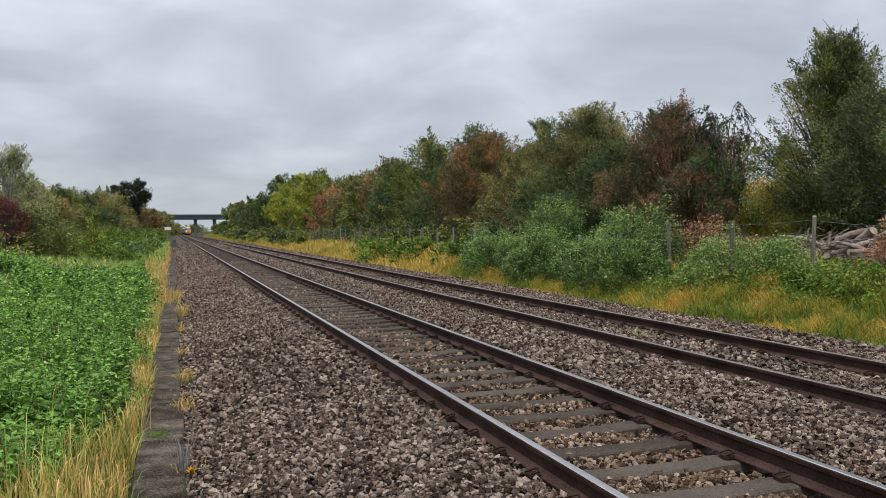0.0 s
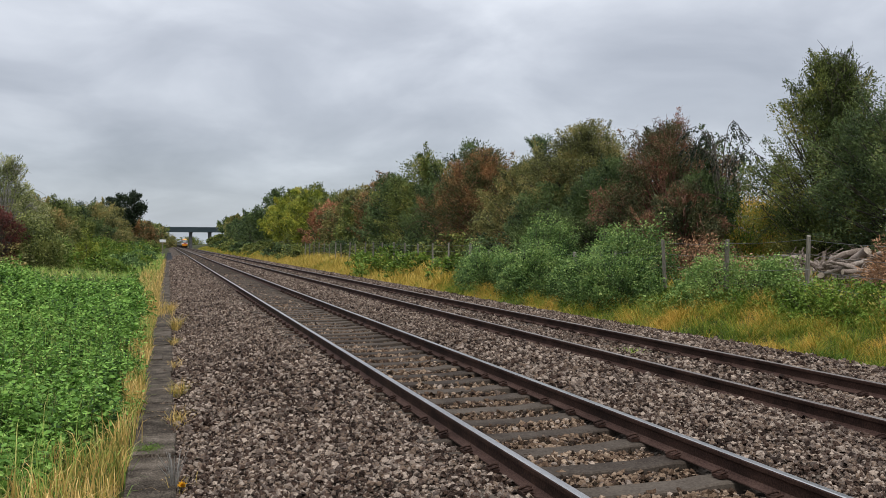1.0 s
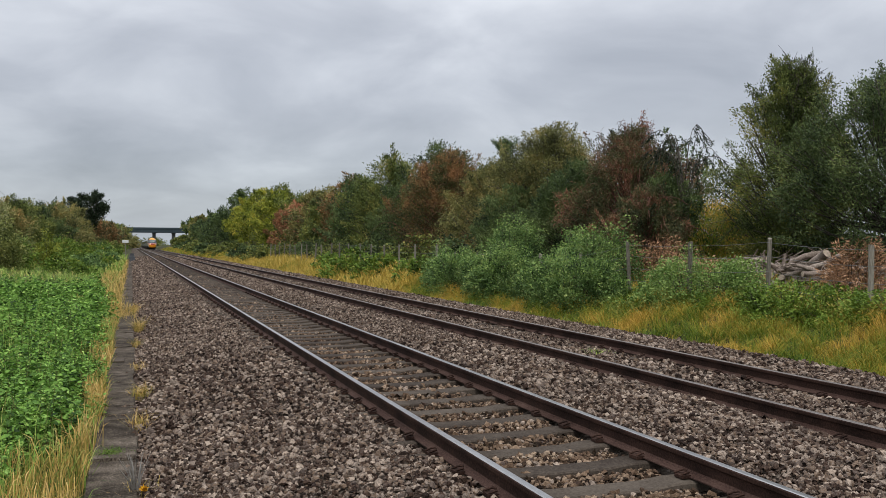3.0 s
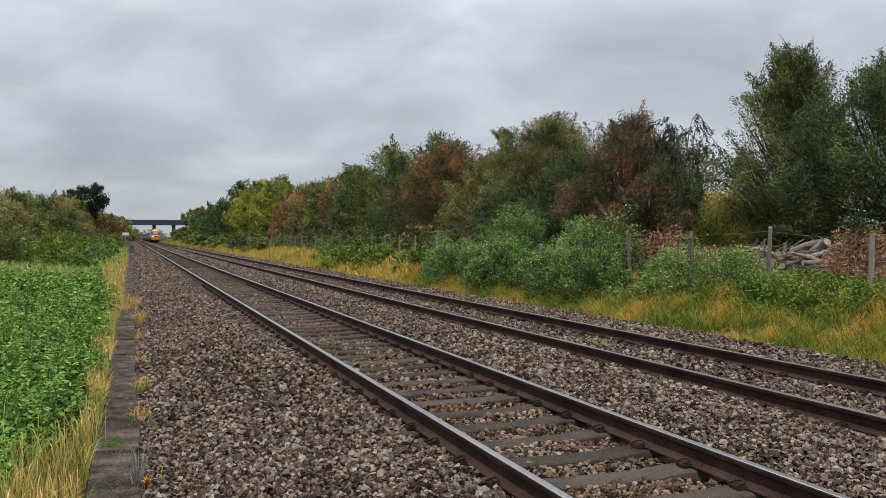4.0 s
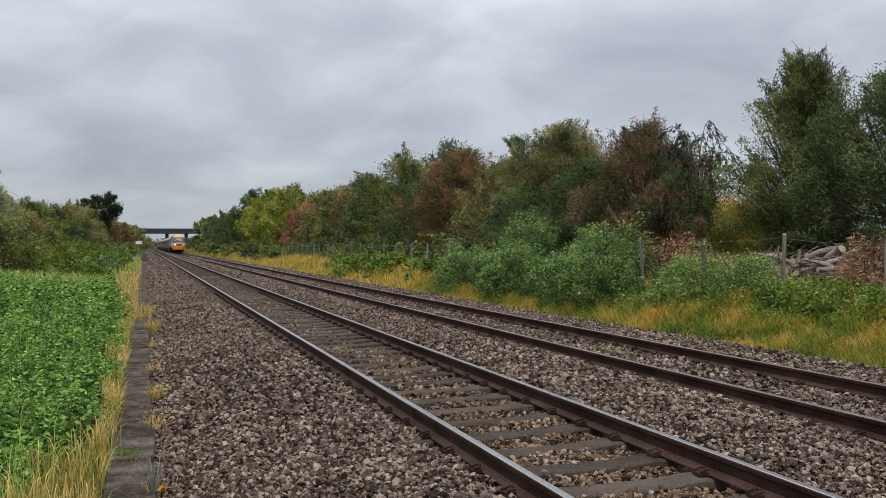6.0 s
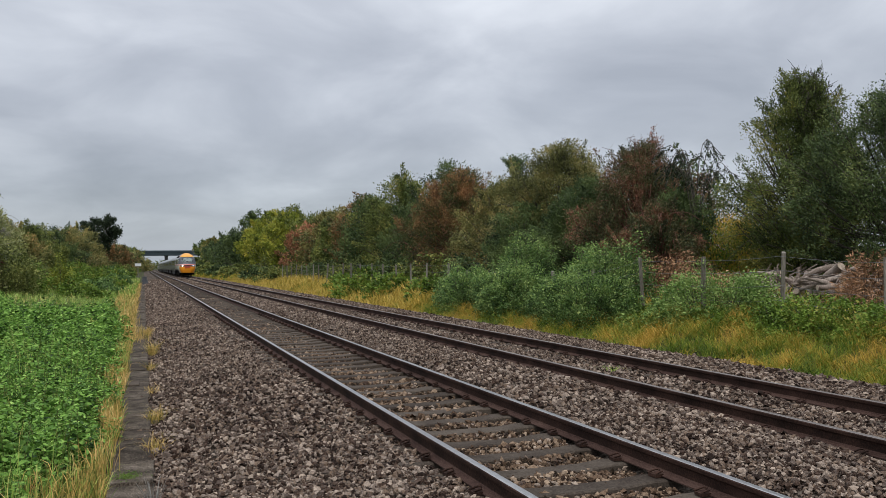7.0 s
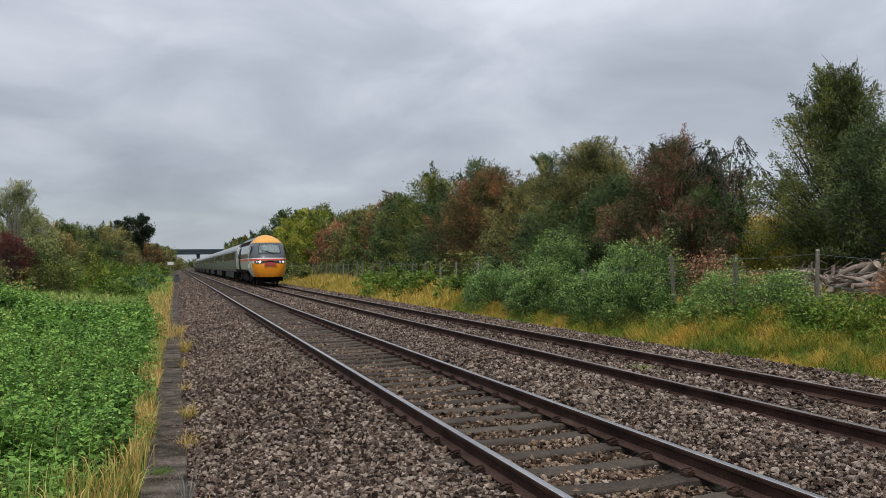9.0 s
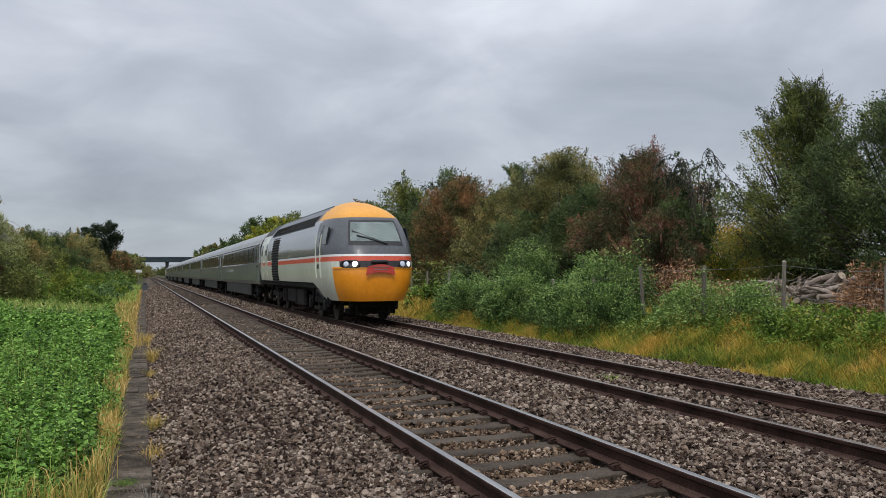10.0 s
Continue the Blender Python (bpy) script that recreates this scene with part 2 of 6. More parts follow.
L_TALL = leafy("leaf_deep_olive_green", [(0.12, (0.025, 0.037, 0.011)), (0.45, (0.105, 0.136, 0.038)), (0.75, (0.196, 0.210, 0.051)), (0.96, (0.346, 0.297, 0.070))], 0.7, 1.1)
L_FIELD = leafy("leaf_field_tree_green", [(0.12, (0.021, 0.034, 0.014)), (0.45, (0.083, 0.120, 0.045)), (0.75, (0.143, 0.187, 0.064)), (0.96, (0.245, 0.270, 0.085))], 0.7, 1.1)
L_BLACK = leafy("leaf_nearly_black", [(0.15, (0.010, 0.017, 0.009)), (0.5, (0.022, 0.036, 0.017)), (0.85, (0.046, 0.064, 0.030))], 0.4, 0.7)
L_GREEN = leafy("leaf_green", [(0.12, (0.033, 0.045, 0.014)), (0.5, (0.124, 0.155, 0.041)), (0.8, (0.235, 0.250, 0.064)), (0.97, (0.397, 0.326, 0.092))], 0.66, 0.8)
L_OLIVE = leafy("leaf_olive", [(0.12, (0.040, 0.049, 0.020)), (0.5, (0.195, 0.194, 0.066)), (0.8, (0.336, 0.285, 0.098)), (0.97, (0.516, 0.329, 0.138))], 0.68, 0.8)
L_RUST = leafy("leaf_rust", [(0.10, (0.032, 0.050, 0.018)), (0.40, (0.105, 0.110, 0.040)), (0.60, (0.215, 0.130, 0.056)), (0.92, (0.40, 0.200, 0.084))], 0.62, 0.9)
L_RED = leafy("leaf_russet", [(0.12, (0.026, 0.036, 0.017)), (0.50, (0.121, 0.123, 0.053)), (0.64, (0.192, 0.114, 0.061)), (0.95, (0.329, 0.133, 0.088))], 0.7, 1.1)
L_CRIMSON = leafy("leaf_dark_crimson", [(0.15, (0.030, 0.020, 0.014)), (0.5, (0.110, 0.038, 0.032)), (0.9, (0.22, 0.075, 0.060))], 0.5, 1.0)
L_PINK = leafy("leaf_pink_red", [(0.15, (0.112, 0.102, 0.036)), (0.5, (0.319, 0.143, 0.075)), (0.9, (0.495, 0.236, 0.123))], 0.4, 0.5)
L_YELLOW = leafy("leaf_yellow_green", [(0.12, (0.048, 0.066, 0.011)), (0.45, (0.215, 0.255, 0.034)), (0.8, (0.404, 0.371, 0.051)), (0.97, (0.577, 0.469, 0.086))], 0.66, 0.5)
L_LIME = leafy("leaf_dull_lime", [(0.15, (0.039, 0.056, 0.018)), (0.45, (0.151, 0.179, 0.050)), (0.75, (0.302, 0.319, 0.094)), (0.95, (0.482, 0.470, 0.154))], 0.55, 1.2)
L_PALE = leafy("leaf_pale_willow", [(0.12, (0.059, 0.071, 0.025)), (0.5, (0.248, 0.275, 0.103)), (0.9, (0.513, 0.496, 0.250))], 0.6, 0.8)
PETAL = leafy("yellow_petal", [(0.2, (0.55, 0.26, 0.01)), (0.8, (0.75, 0.42, 0.02))], 0.3)
L_BROWN = leafy("dead_bracken", [(0.12, (0.068, 0.040, 0.023)), (0.5, (0.317, 0.177, 0.095)), (0.9, (0.614, 0.371, 0.217))], 0.4, 1.0, 0.1)

# train paints
YELLOW = surface("warning_yellow_paint", [(0.3, (0.776, 0.272, 0.012)), (0.7, (0.846, 0.312, 0.018))], 0.32, fine=9, coarse=1.2, bump=0.02, world_space=False, coat=0.4)
DOME_YELLOW = surface("roof_dome_yellow_paint", [(0.3, (0.66, 0.285, 0.018)), (0.7, (0.73, 0.33, 0.028))], 0.5, fine=9, coarse=1.2, bump=0.02, world_space=False, coat=0.05)
PALE = surface("pale_grey_body_paint", [(0.3, (0.540, 0.567, 0.476)), (0.7, (0.661, 0.689, 0.582))], 0.3, fine=12, coarse=0.8, bump=0.02, world_space=False, coat=0.5, stretch=(1, 1, 0.3))
CHARCOAL = surface("charcoal_body_paint", [(0.3, (0.051, 0.056, 0.063)), (0.7, (0.076, 0.081, 0.092))], 0.38, fine=12, coarse=0.8, bump=0.02, world_space=False, coat=0.08)
# paler than CHARCOAL: the sky's sheen on the side is put into this grey
GREY_SKY_SHEEN = surface("mid_grey_paint_sky_sheen", [(0.3, (0.13, 0.14, 0.145)), (0.7, (0.19, 0.20, 0.20))], 0.22, fine=12, coarse=0.8, bump=0.03, world_space=False, coat=0.6, stretch=(1, 1, 0.2))
WHITE = surface("white_stripe_paint", [(0.3, (0.68, 0.68, 0.66)), (0.7, (0.76, 0.76, 0.74))], 0.35, fine=12, coarse=0.8, bump=0.02, world_space=False)
REDSTRIPE = surface("red_stripe_paint", [(0.3, (0.55, 0.075, 0.035)), (0.7, (0.64, 0.10, 0.05))], 0.35, fine=12, coarse=0.8, bump=0.02, world_space=False)
REDPLATE = surface("red_plate", [(0.3, (0.42, 0.040, 0.030)), (0.7, (0.52, 0.06, 0.045))], 0.45, fine=12, coarse=2, bump=0.02, world_space=False)
BLACK = surface("black_underframe", [(0.3, (0.005, 0.005, 0.005)), (0.7, (0.020, 0.018, 0.016))], 0.75, fine=14, coarse=2, bump=0.3, depth=0.01, world_space=False, sheen=0.12)
GRIME = surface("grimy_skirt_paint", [(0.3, (0.029, 0.030, 0.031)), (0.7, (0.062, 0.060, 0.058))], 0.6, fine=14, coarse=1, bump=0.1, world_space=False, sheen=0.12)
ROOFGREY = surface("coach_roof_paint", [(0.3, (0.20, 0.21, 0.21)), (0.7, (0.30, 0.31, 0.31))], 0.4, fine=8, coarse=0.7, bump=0.05, world_space=False)
COACH = surface("coach_green_grey_paint", [(0.3, (0.106, 0.120, 0.106)), (0.7, (0.151, 0.163, 0.150))], 0.34, fine=10, coarse=0.6, bump=0.02, world_space=False, coat=0.3)
COACHBAND = surface("coach_dark_band_paint", [(0.3, (0.035, 0.042, 0.040)), (0.7, (0.055, 0.062, 0.060))], 0.2, fine=10, coarse=0.6, bump=0.02, world_space=False, coat=0.5)
STEEL = surface("wheel_steel", [(0.3, (0.025, 0.021, 0.018)), (0.7, (0.065, 0.055, 0.050))], 0.6, 0.5, fine=20, coarse=3, bump=0.1, world_space=False)
DARKGLASS = surface("dark_coach_glass", [(0.3, (0.012, 0.016, 0.017)), (0.7, (0.022, 0.027, 0.028))], 0.14, fine=2, coarse=0.4, bump=0, world_space=False)
# pale tone stands for sky reflected and light seen through the windscreen
SCREEN_DAYLIGHT = surface("screen_daylight_backing", [(0.3, (0.10, 0.125, 0.125)), (0.7, (0.20, 0.235, 0.23))], 0.05, fine=3, coarse=1.2, bump=0, world_space=False)
RUBBER = surface("black_rubber", [(0.3, (0.010, 0.010, 0.011)), (0.7, (0.022, 0.022, 0.024))], 0.6, fine=30, coarse=4, bump=0, world_space=False)
LAMP_LIT = glow("lit_headlamp", (1.0, 0.97, 0.92), 5.0)
LAMP_HALF = glow("half_lit_lamp", (0.80, 0.88, 1.0), 0.9)
LAMP_DIM = glow("marker_lamp", (0.55, 0.60, 0.70), 0.12)
GLASS, _gn, _gl, _gb = node_mat("clear_glass")
_gb.inputs["Base Color"].default_value = (0.80, 0.88, 0.86, 1)
_gb.inputs["Roughness"].default_value = 0.03
_gb.inputs["Transmission Weight"].default_value = 1.0
_gb.inputs["IOR"].default_value = 1.45

# ---- mesh helpers ----


def mesh_np(name, verts, faces, mats, index=None, smooth=False):
    """A mesh from arrays: verts (n, 3), faces (m, k), all of k corners."""
    me = bpy.data.meshes.new(name)
    verts, faces = np.asarray(verts, np.float32), np.asarray(faces, np.int32)
    m, k = faces.shape
    me.vertices.add(len(verts))
    me.vertices.foreach_set("co", verts.ravel())
    me.loops.add(m * k)
    me.loops.foreach_set("vertex_index", faces.ravel())
    me.polygons.add(m)
    me.polygons.foreach_set("loop_start", np.arange(m, dtype=np.int32) * k)
    for mat in mats:
        me.materials.append(mat)
    if index is not None:
        me.polygons.foreach_set("material_index", np.asarray(index, np.int32))
    me.update(calc_edges=True)
    me.polygons.foreach_set("use_smooth", np.full(m, smooth))
    return me


def part_np(name, verts, faces, mats, parent, label="", smooth=False, index=None):
    ob = new(name, mesh_np(name, verts, faces, mats, index, smooth))
    ob.parent = parent
    return tagged(ob, label)


def part(name, bm, mat, parent, label="", smooth=False):
    me = bpy.data.meshes.new(name)
    bm.to_mesh(me)
    bm.free()
    me.materials.append(mat)
    if smooth:
        me.polygons.foreach_set("use_smooth", [True] * len(me.polygons))
    ob = new(name, me)
    ob.parent = parent
    return tagged(ob, label)


def thing(name, label, category, group="", m=None):
    ob = new(name)
    ob.empty_display_size = 0.2
    if m is not None:
        ob.matrix_basis = m
    return tagged(ob, label, category, group)


def add_box(bm, x0, x1, y0, y1, z0, z1, bevel=0.0, m=None):
    mat = Matrix.LocRotScale(((x0 + x1) / 2, (y0 + y1) / 2, (z0 + z1) / 2), None, (x1 - x0, y1 - y0, z1 - z0))
    r = bmesh.ops.create_cube(bm, size=1, matrix=(m @ mat) if m is not None else mat)
    if bevel:
        edges = list({e for v in r["verts"] for e in v.link_edges})
        bmesh.ops.bevel(bm, geom=edges, offset=bevel, segments=1, affect="EDGES", profile=0.5)
    return bm


def box(x0, x1, y0, y1, z0, z1, bevel=0.0):
    return add_box(bmesh.new(), x0, x1, y0, y1, z0, z1, bevel)


def add_cyl(bm, r0, r1, depth, m, seg=16):
    bmesh.ops.create_cone(bm, cap_ends=True, segments=seg, radius1=r0, radius2=r1, depth=depth, matrix=m)
    return bm


def tube_arrays(paths, sides=5):
    """Tapered tubes. paths: list of (points (k, 3), radii (k,)). Returns verts and quads."""
    V, F, base = [], [], 0
    ang = np.arange(sides) * 2 * np.pi / sides
    for pts, rad in paths:
        pts = np.asarray(pts, float)
        k = len(pts)
        tan = np.gradient(pts, axis=0)
        tan /= np.linalg.norm(tan, axis=1, keepdims=True) + 1e-9
        ref = np.where(np.abs(tan[:, 2:3]) > 0.9, np.array([[1.0, 0, 0]]), np.array([[0, 0, 1.0]]))
        a = np.cross(tan, ref)
        a /= np.linalg.norm(a, axis=1, keepdims=True) + 1e-9
        b = np.cross(tan, a)
        ring = pts[:, None, :] + np.asarray(rad)[:, None, None] * (np.cos(ang)[None, :, None] * a[:, None, :] + np.sin(ang)[None, :, None] * b[:, None, :])
        V.append(ring.reshape(-1, 3))
        i = np.arange(k - 1)[:, None] * sides
        j = np.arange(sides)[None, :]
        n = (j + 1) % sides
        F.append((base + np.stack([i + j, i + n, i + sides + n, i + sides + j], -1)).reshape(-1, 4))
        base += k * sides
    return np.concatenate(V), np.concatenate(F)


def leaf_arrays(rng, P, size, axis=None, width=0.5, lift=0.25):
    """A folded pointed leaf (six corners) at each place of P, along axis or at random."""
    n = len(P)
    a = rng.normal(size=(n, 3)) if axis is None else axis + rng.normal(size=(n, 3)) * 0.45
    a /= np.linalg.norm(a, axis=1, keepdims=True) + 1e-9
    up = rng.normal(size=(n, 3)) * 0.6 + np.array([0, 0, 1.0])
    s = np.cross(a, up)
    s /= np.linalg.norm(s, axis=1, keepdims=True) + 1e-9
    nn = np.cross(s, a)
    L = (size * rng.uniform(0.65, 1.35, n))[:, None]
    W = L * width * 0.5
    pts = [P, P + a * L * 0.3 + s * W + nn * W * lift, P + a * L * 0.7 + s * W * 0.75 + nn * W * lift, P + a * L, P + a * L * 0.7 - s * W * 0.75 + nn * W * lift, P + a * L * 0.3 - s * W + nn * W * lift]
    V = np.stack(pts, 1).reshape(-1, 3)
    return V, np.arange(n * 6).reshape(n, 6)


def quad_leaves(rng, P, size, axis=None, width=0.55):
    """Cheaper leaves of four corners, bent across."""
    n = len(P)
    a = rng.normal(size=(n, 3)) if axis is None else axis + rng.normal(size=(n, 3)) * 0.6
    a /= np.linalg.norm(a, axis=1, keepdims=True) + 1e-9
    up = rng.normal(size=(n, 3)) * 0.8 + np.array([0, 0, 1.0])
    s = np.cross(a, up)
    s /= np.linalg.norm(s, axis=1, keepdims=True) + 1e-9
    nn = np.cross(s, a)
    L = (size * rng.uniform(0.6, 1.4, n))[:, None]
    V = np.stack([P, P + a * L * 0.5 + s * L * width * 0.5 + nn * L * 0.1, P + a * L, P + a * L * 0.5 - s * L * width * 0.5 + nn * L * 0.1], 1).reshape(-1, 3)
    return V, np.arange(n * 4).reshape(n, 4)


def twig_leaves(rng, P, size, axis, width=0.36):
    """Slim pointed leaves of three corners, lying along their twig."""
    n = len(P)
    a = axis + rng.normal(size=(n, 3)) * 0.55
    a /= np.linalg.norm(a, axis=1, keepdims=True) + 1e-9
    s = np.cross(a, rng.normal(size=(n, 3)))
    s /= np.linalg.norm(s, axis=1, keepdims=True) + 1e-9
    L = (size * rng.uniform(0.6, 1.4, n))[:, None]
    V = np.stack([P - s * L * width * 0.5, P + s * L * width * 0.5, P + a * L], 1).reshape(-1, 3)
    return V, np.arange(n * 3).reshape(n, 3)


def blade_arrays(rng, P, height, width, lean=0.35, wind=(0.0, 0.0), fluff=0.0):
    """Arching grass blades with five triangles each; fluff widens the top, as a seed head."""
    n = len(P)
    th = rng.uniform(0, 2 * np.pi, n)
    H = (height * rng.uniform(0.55, 1.25, n))[:, None]
    ln = lean * rng.uniform(0.2, 1.6, n)
    d = np.stack([np.cos(th) * ln + wind[0], np.sin(th) * ln + wind[1], np.zeros(n)], 1) * H
    ph = th + rng.uniform(-1, 1, n) + np.pi / 2
    s = np.stack([np.cos(ph), np.sin(ph), np.zeros(n)], 1) * (width * rng.uniform(0.6, 1.4, n))[:, None] * 0.5
    z = np.array([[0, 0, 1.0]])
    p1 = P + d * 0.18 + z * H * 0.45
    p2 = P + d * 0.60 + z * H * 0.82
    p3 = P + d * 1.15 + z * H * (1.0 - 0.25 * np.minimum(ln, 1.2))[:, None]
    w1, w2 = 0.9, 0.6 + fluff
    V = np.stack([P - s, P + s, p1 - s * w1, p1 + s * w1, p2 - s * w2, p2 + s * w2, p3], 1).reshape(-1, 3)
    t = np.array([[0, 1, 3], [0, 3, 2], [2, 3, 5], [2, 5, 4], [4, 5, 6]])
    F = (np.arange(n)[:, None, None] * 7 + t[None]).reshape(-1, 3)
    return V, F


def smooth_noise(x, y, s=1.0, seed=0.0):
    """A cheap smooth field of about -1 to 1 over the plan."""
    return 0.5 * np.sin(x * 1.3 * s + 1.7 * seed + 1.1 * np.sin(y * 0.7 * s + seed)) + 0.3 * np.sin(y * 2.1 * s + 0.8 * seed + np.sin(x * 1.9 * s)) + 0.2 * np.sin((x + y) * 3.7 * s + seed)


# ---- the ground ----


def ballast_z(x):
    z = np.interp(x, [0.05, 0.25, 1.3, 1.9, 2.26, 3.99, 4.3, 4.9, 5.5, 5.81, 7.53, 7.85, 9.1, 9.95], [-0.47, -0.43, -0.245, -0.168, -0.178, -0.172, -0.11, -0.07, -0.11, -0.165, -0.16, -0.11, -0.13, -0.62])
    near, far = (np.clip(0.80 - np.abs(x - c), 0, 0.05) / 0.05 for c in TRACKS)
    return z - 0.046 * near - 0.012 * far


def ground_z(x, y):
    """The verge and the banks on both sides; under the ballast it lies deeper."""
    x, y = np.asarray(x, float), np.asarray(y, float)
    z = np.interp(x, [-60, -14, -9, -5, -1.2, -0.4, 0.3, 9.3, 9.9, 11.0, 12.0, 14, 18, 40], [1.6, 1.0, 0.55, 0.0, -0.42, -0.52, -0.75, -0.75, -0.62, -0.10, 0.30, 0.55, 0.85, 1.3])
    side = np.clip(np.where(x < 0, -x - 0.6, x - 9.9), 0, 2.0) / 2.0
    z = z + side * (0.10 * smooth_noise(x, y, 0.6) + 0.16 * smooth_noise(x, y, 0.13, 2.0))
    rise = np.clip((y - 90) / 260, 0, 1) * np.clip(np.where(x < 0, -x - 2.5, x - 12.5) / 9, 0, 1)
    return z + rise * 5.0 * np.clip((430 - y) / 70, 0, 1)


def build_ground():
    xs = np.unique(np.concatenate([np.linspace(-15, 22, 75), np.linspace(22, 80, 16), np.linspace(-80, -15, 16), [-3000, -1200, -500, -200, 200, 500, 1200, 3000]]))
    ys = np.unique(np.concatenate([np.linspace(-30, 60, 110), np.linspace(60, 200, 60), np.linspace(200, 600, 40), [-1500, -400, -120, 800, 1200, 2000, 3500]]))
    X, Y = np.meshgrid(xs, ys)
    Z = ground_z(X, Y)
    V = np.stack([X, Y, Z], -1).reshape(-1, 3)
    n = len(xs)
    i = (np.arange(len(ys) - 1)[:, None] * n + np.arange(n - 1)[None]).ravel()
    ob = new("ground", mesh_np("ground", V, np.stack([i, i + 1, i + n + 1, i + n], 1), [SOIL], smooth=True))
    tagged(ob, "earth verge and banks under the grass", "ground", kind="structure")
    # the ballast bed, a ribbon with its own cross-section
    xs = np.unique(np.concatenate([np.linspace(0.05, 9.95, 64)]))
    ys = np.concatenate([np.linspace(-12, 30, 120), np.linspace(31, 120, 120), np.linspace(123, 700, 120)])
    X, Y = np.meshgrid(xs, ys)
    Z = ballast_z(X) - 0.025 + 0.02 * smooth_noise(X, Y, 2.0) * np.clip((60 - Y) / 40, 0.3, 1)
    V = np.stack([X, Y, Z], -1).reshape(-1, 3)
    n = len(xs)
    i = (np.arange(len(ys) - 1)[:, None] * n + np.arange(n - 1)[None]).ravel()
    ob = new("ballast_bed", mesh_np("ballast_bed", V, np.stack([i, i + 1, i + n + 1, i + n], 1), [BED], smooth=True))
    tagged(ob, "bed of brown-grey crushed stone under both tracks", "ballast", kind="structure")


build_ground()


def rock_shapes(rng, k, corners):
    """k angular stones of unit size: lumpy ones of eleven corners, blunt ones of eight, or far ones of five."""
    if corners == 11:
        a = np.arange(5) * 2 * np.pi / 5
        c = np.concatenate([np.stack([0.56 * np.cos(a), 0.56 * np.sin(a), np.full(5, -0.28)], 1), np.stack([0.50 * np.cos(a + 0.5), 0.50 * np.sin(a + 0.5), np.full(5, 0.16)], 1), [[0.0, 0.0, 0.40]]])
        t = [[i, (i + 1) % 5, 5 + i] for i in range(5)] + [[(i + 1) % 5, 5 + (i + 1) % 5, 5 + i] for i in range(5)] + [[5 + i, 5 + (i + 1) % 5, 10] for i in range(5)]
    elif corners == 8:
        a = np.arange(4) * np.pi / 2
        c = np.concatenate([np.stack([0.62 * np.cos(a), 0.62 * np.sin(a), np.full(4, -0.28)], 1), np.stack([0.42 * np.cos(a + 0.4), 0.42 * np.sin(a + 0.4), np.full(4, 0.30)], 1)])
        t = [[i, (i + 1) % 4, 4 + i] for i in range(4)] + [[(i + 1) % 4, 4 + (i + 1) % 4, 4 + i] for i in range(4)] + [[4, 5, 6], [4, 6, 7]]
    else:
        c = np.array([[0.62, 0, -0.25], [0, 0.62, -0.25], [-0.62, 0, -0.25], [0, -0.62, -0.25], [0, 0, 0.42]])
        t = [[0, 1, 4], [1, 2, 4], [2, 3, 4], [3, 0, 4]]
    out = []
    for _ in range(k):
        v = c * np.array([rng.uniform(0.8, 1.35), rng.uniform(0.6, 1.0), rng.uniform(0.75, 1.25)]) + rng.normal(0, 0.125, c.shape)
        out.append(v)
    return np.array(out), np.array(t)


def yaws(rng, n):
    """Turns about the upright, with a tilt."""
    a, b = rng.uniform(0, 2 * np.pi, n), rng.normal(0, 0.6, n)
    ca, sa, cb, sb, o = np.cos(a), np.sin(a), np.cos(b), np.sin(b), np.zeros(n)
    return np.stack([np.stack([ca, -sa * cb, sa * sb], 1), np.stack([sa, ca * cb, -ca * sb], 1), np.stack([o, sb, cb], 1)], 1)


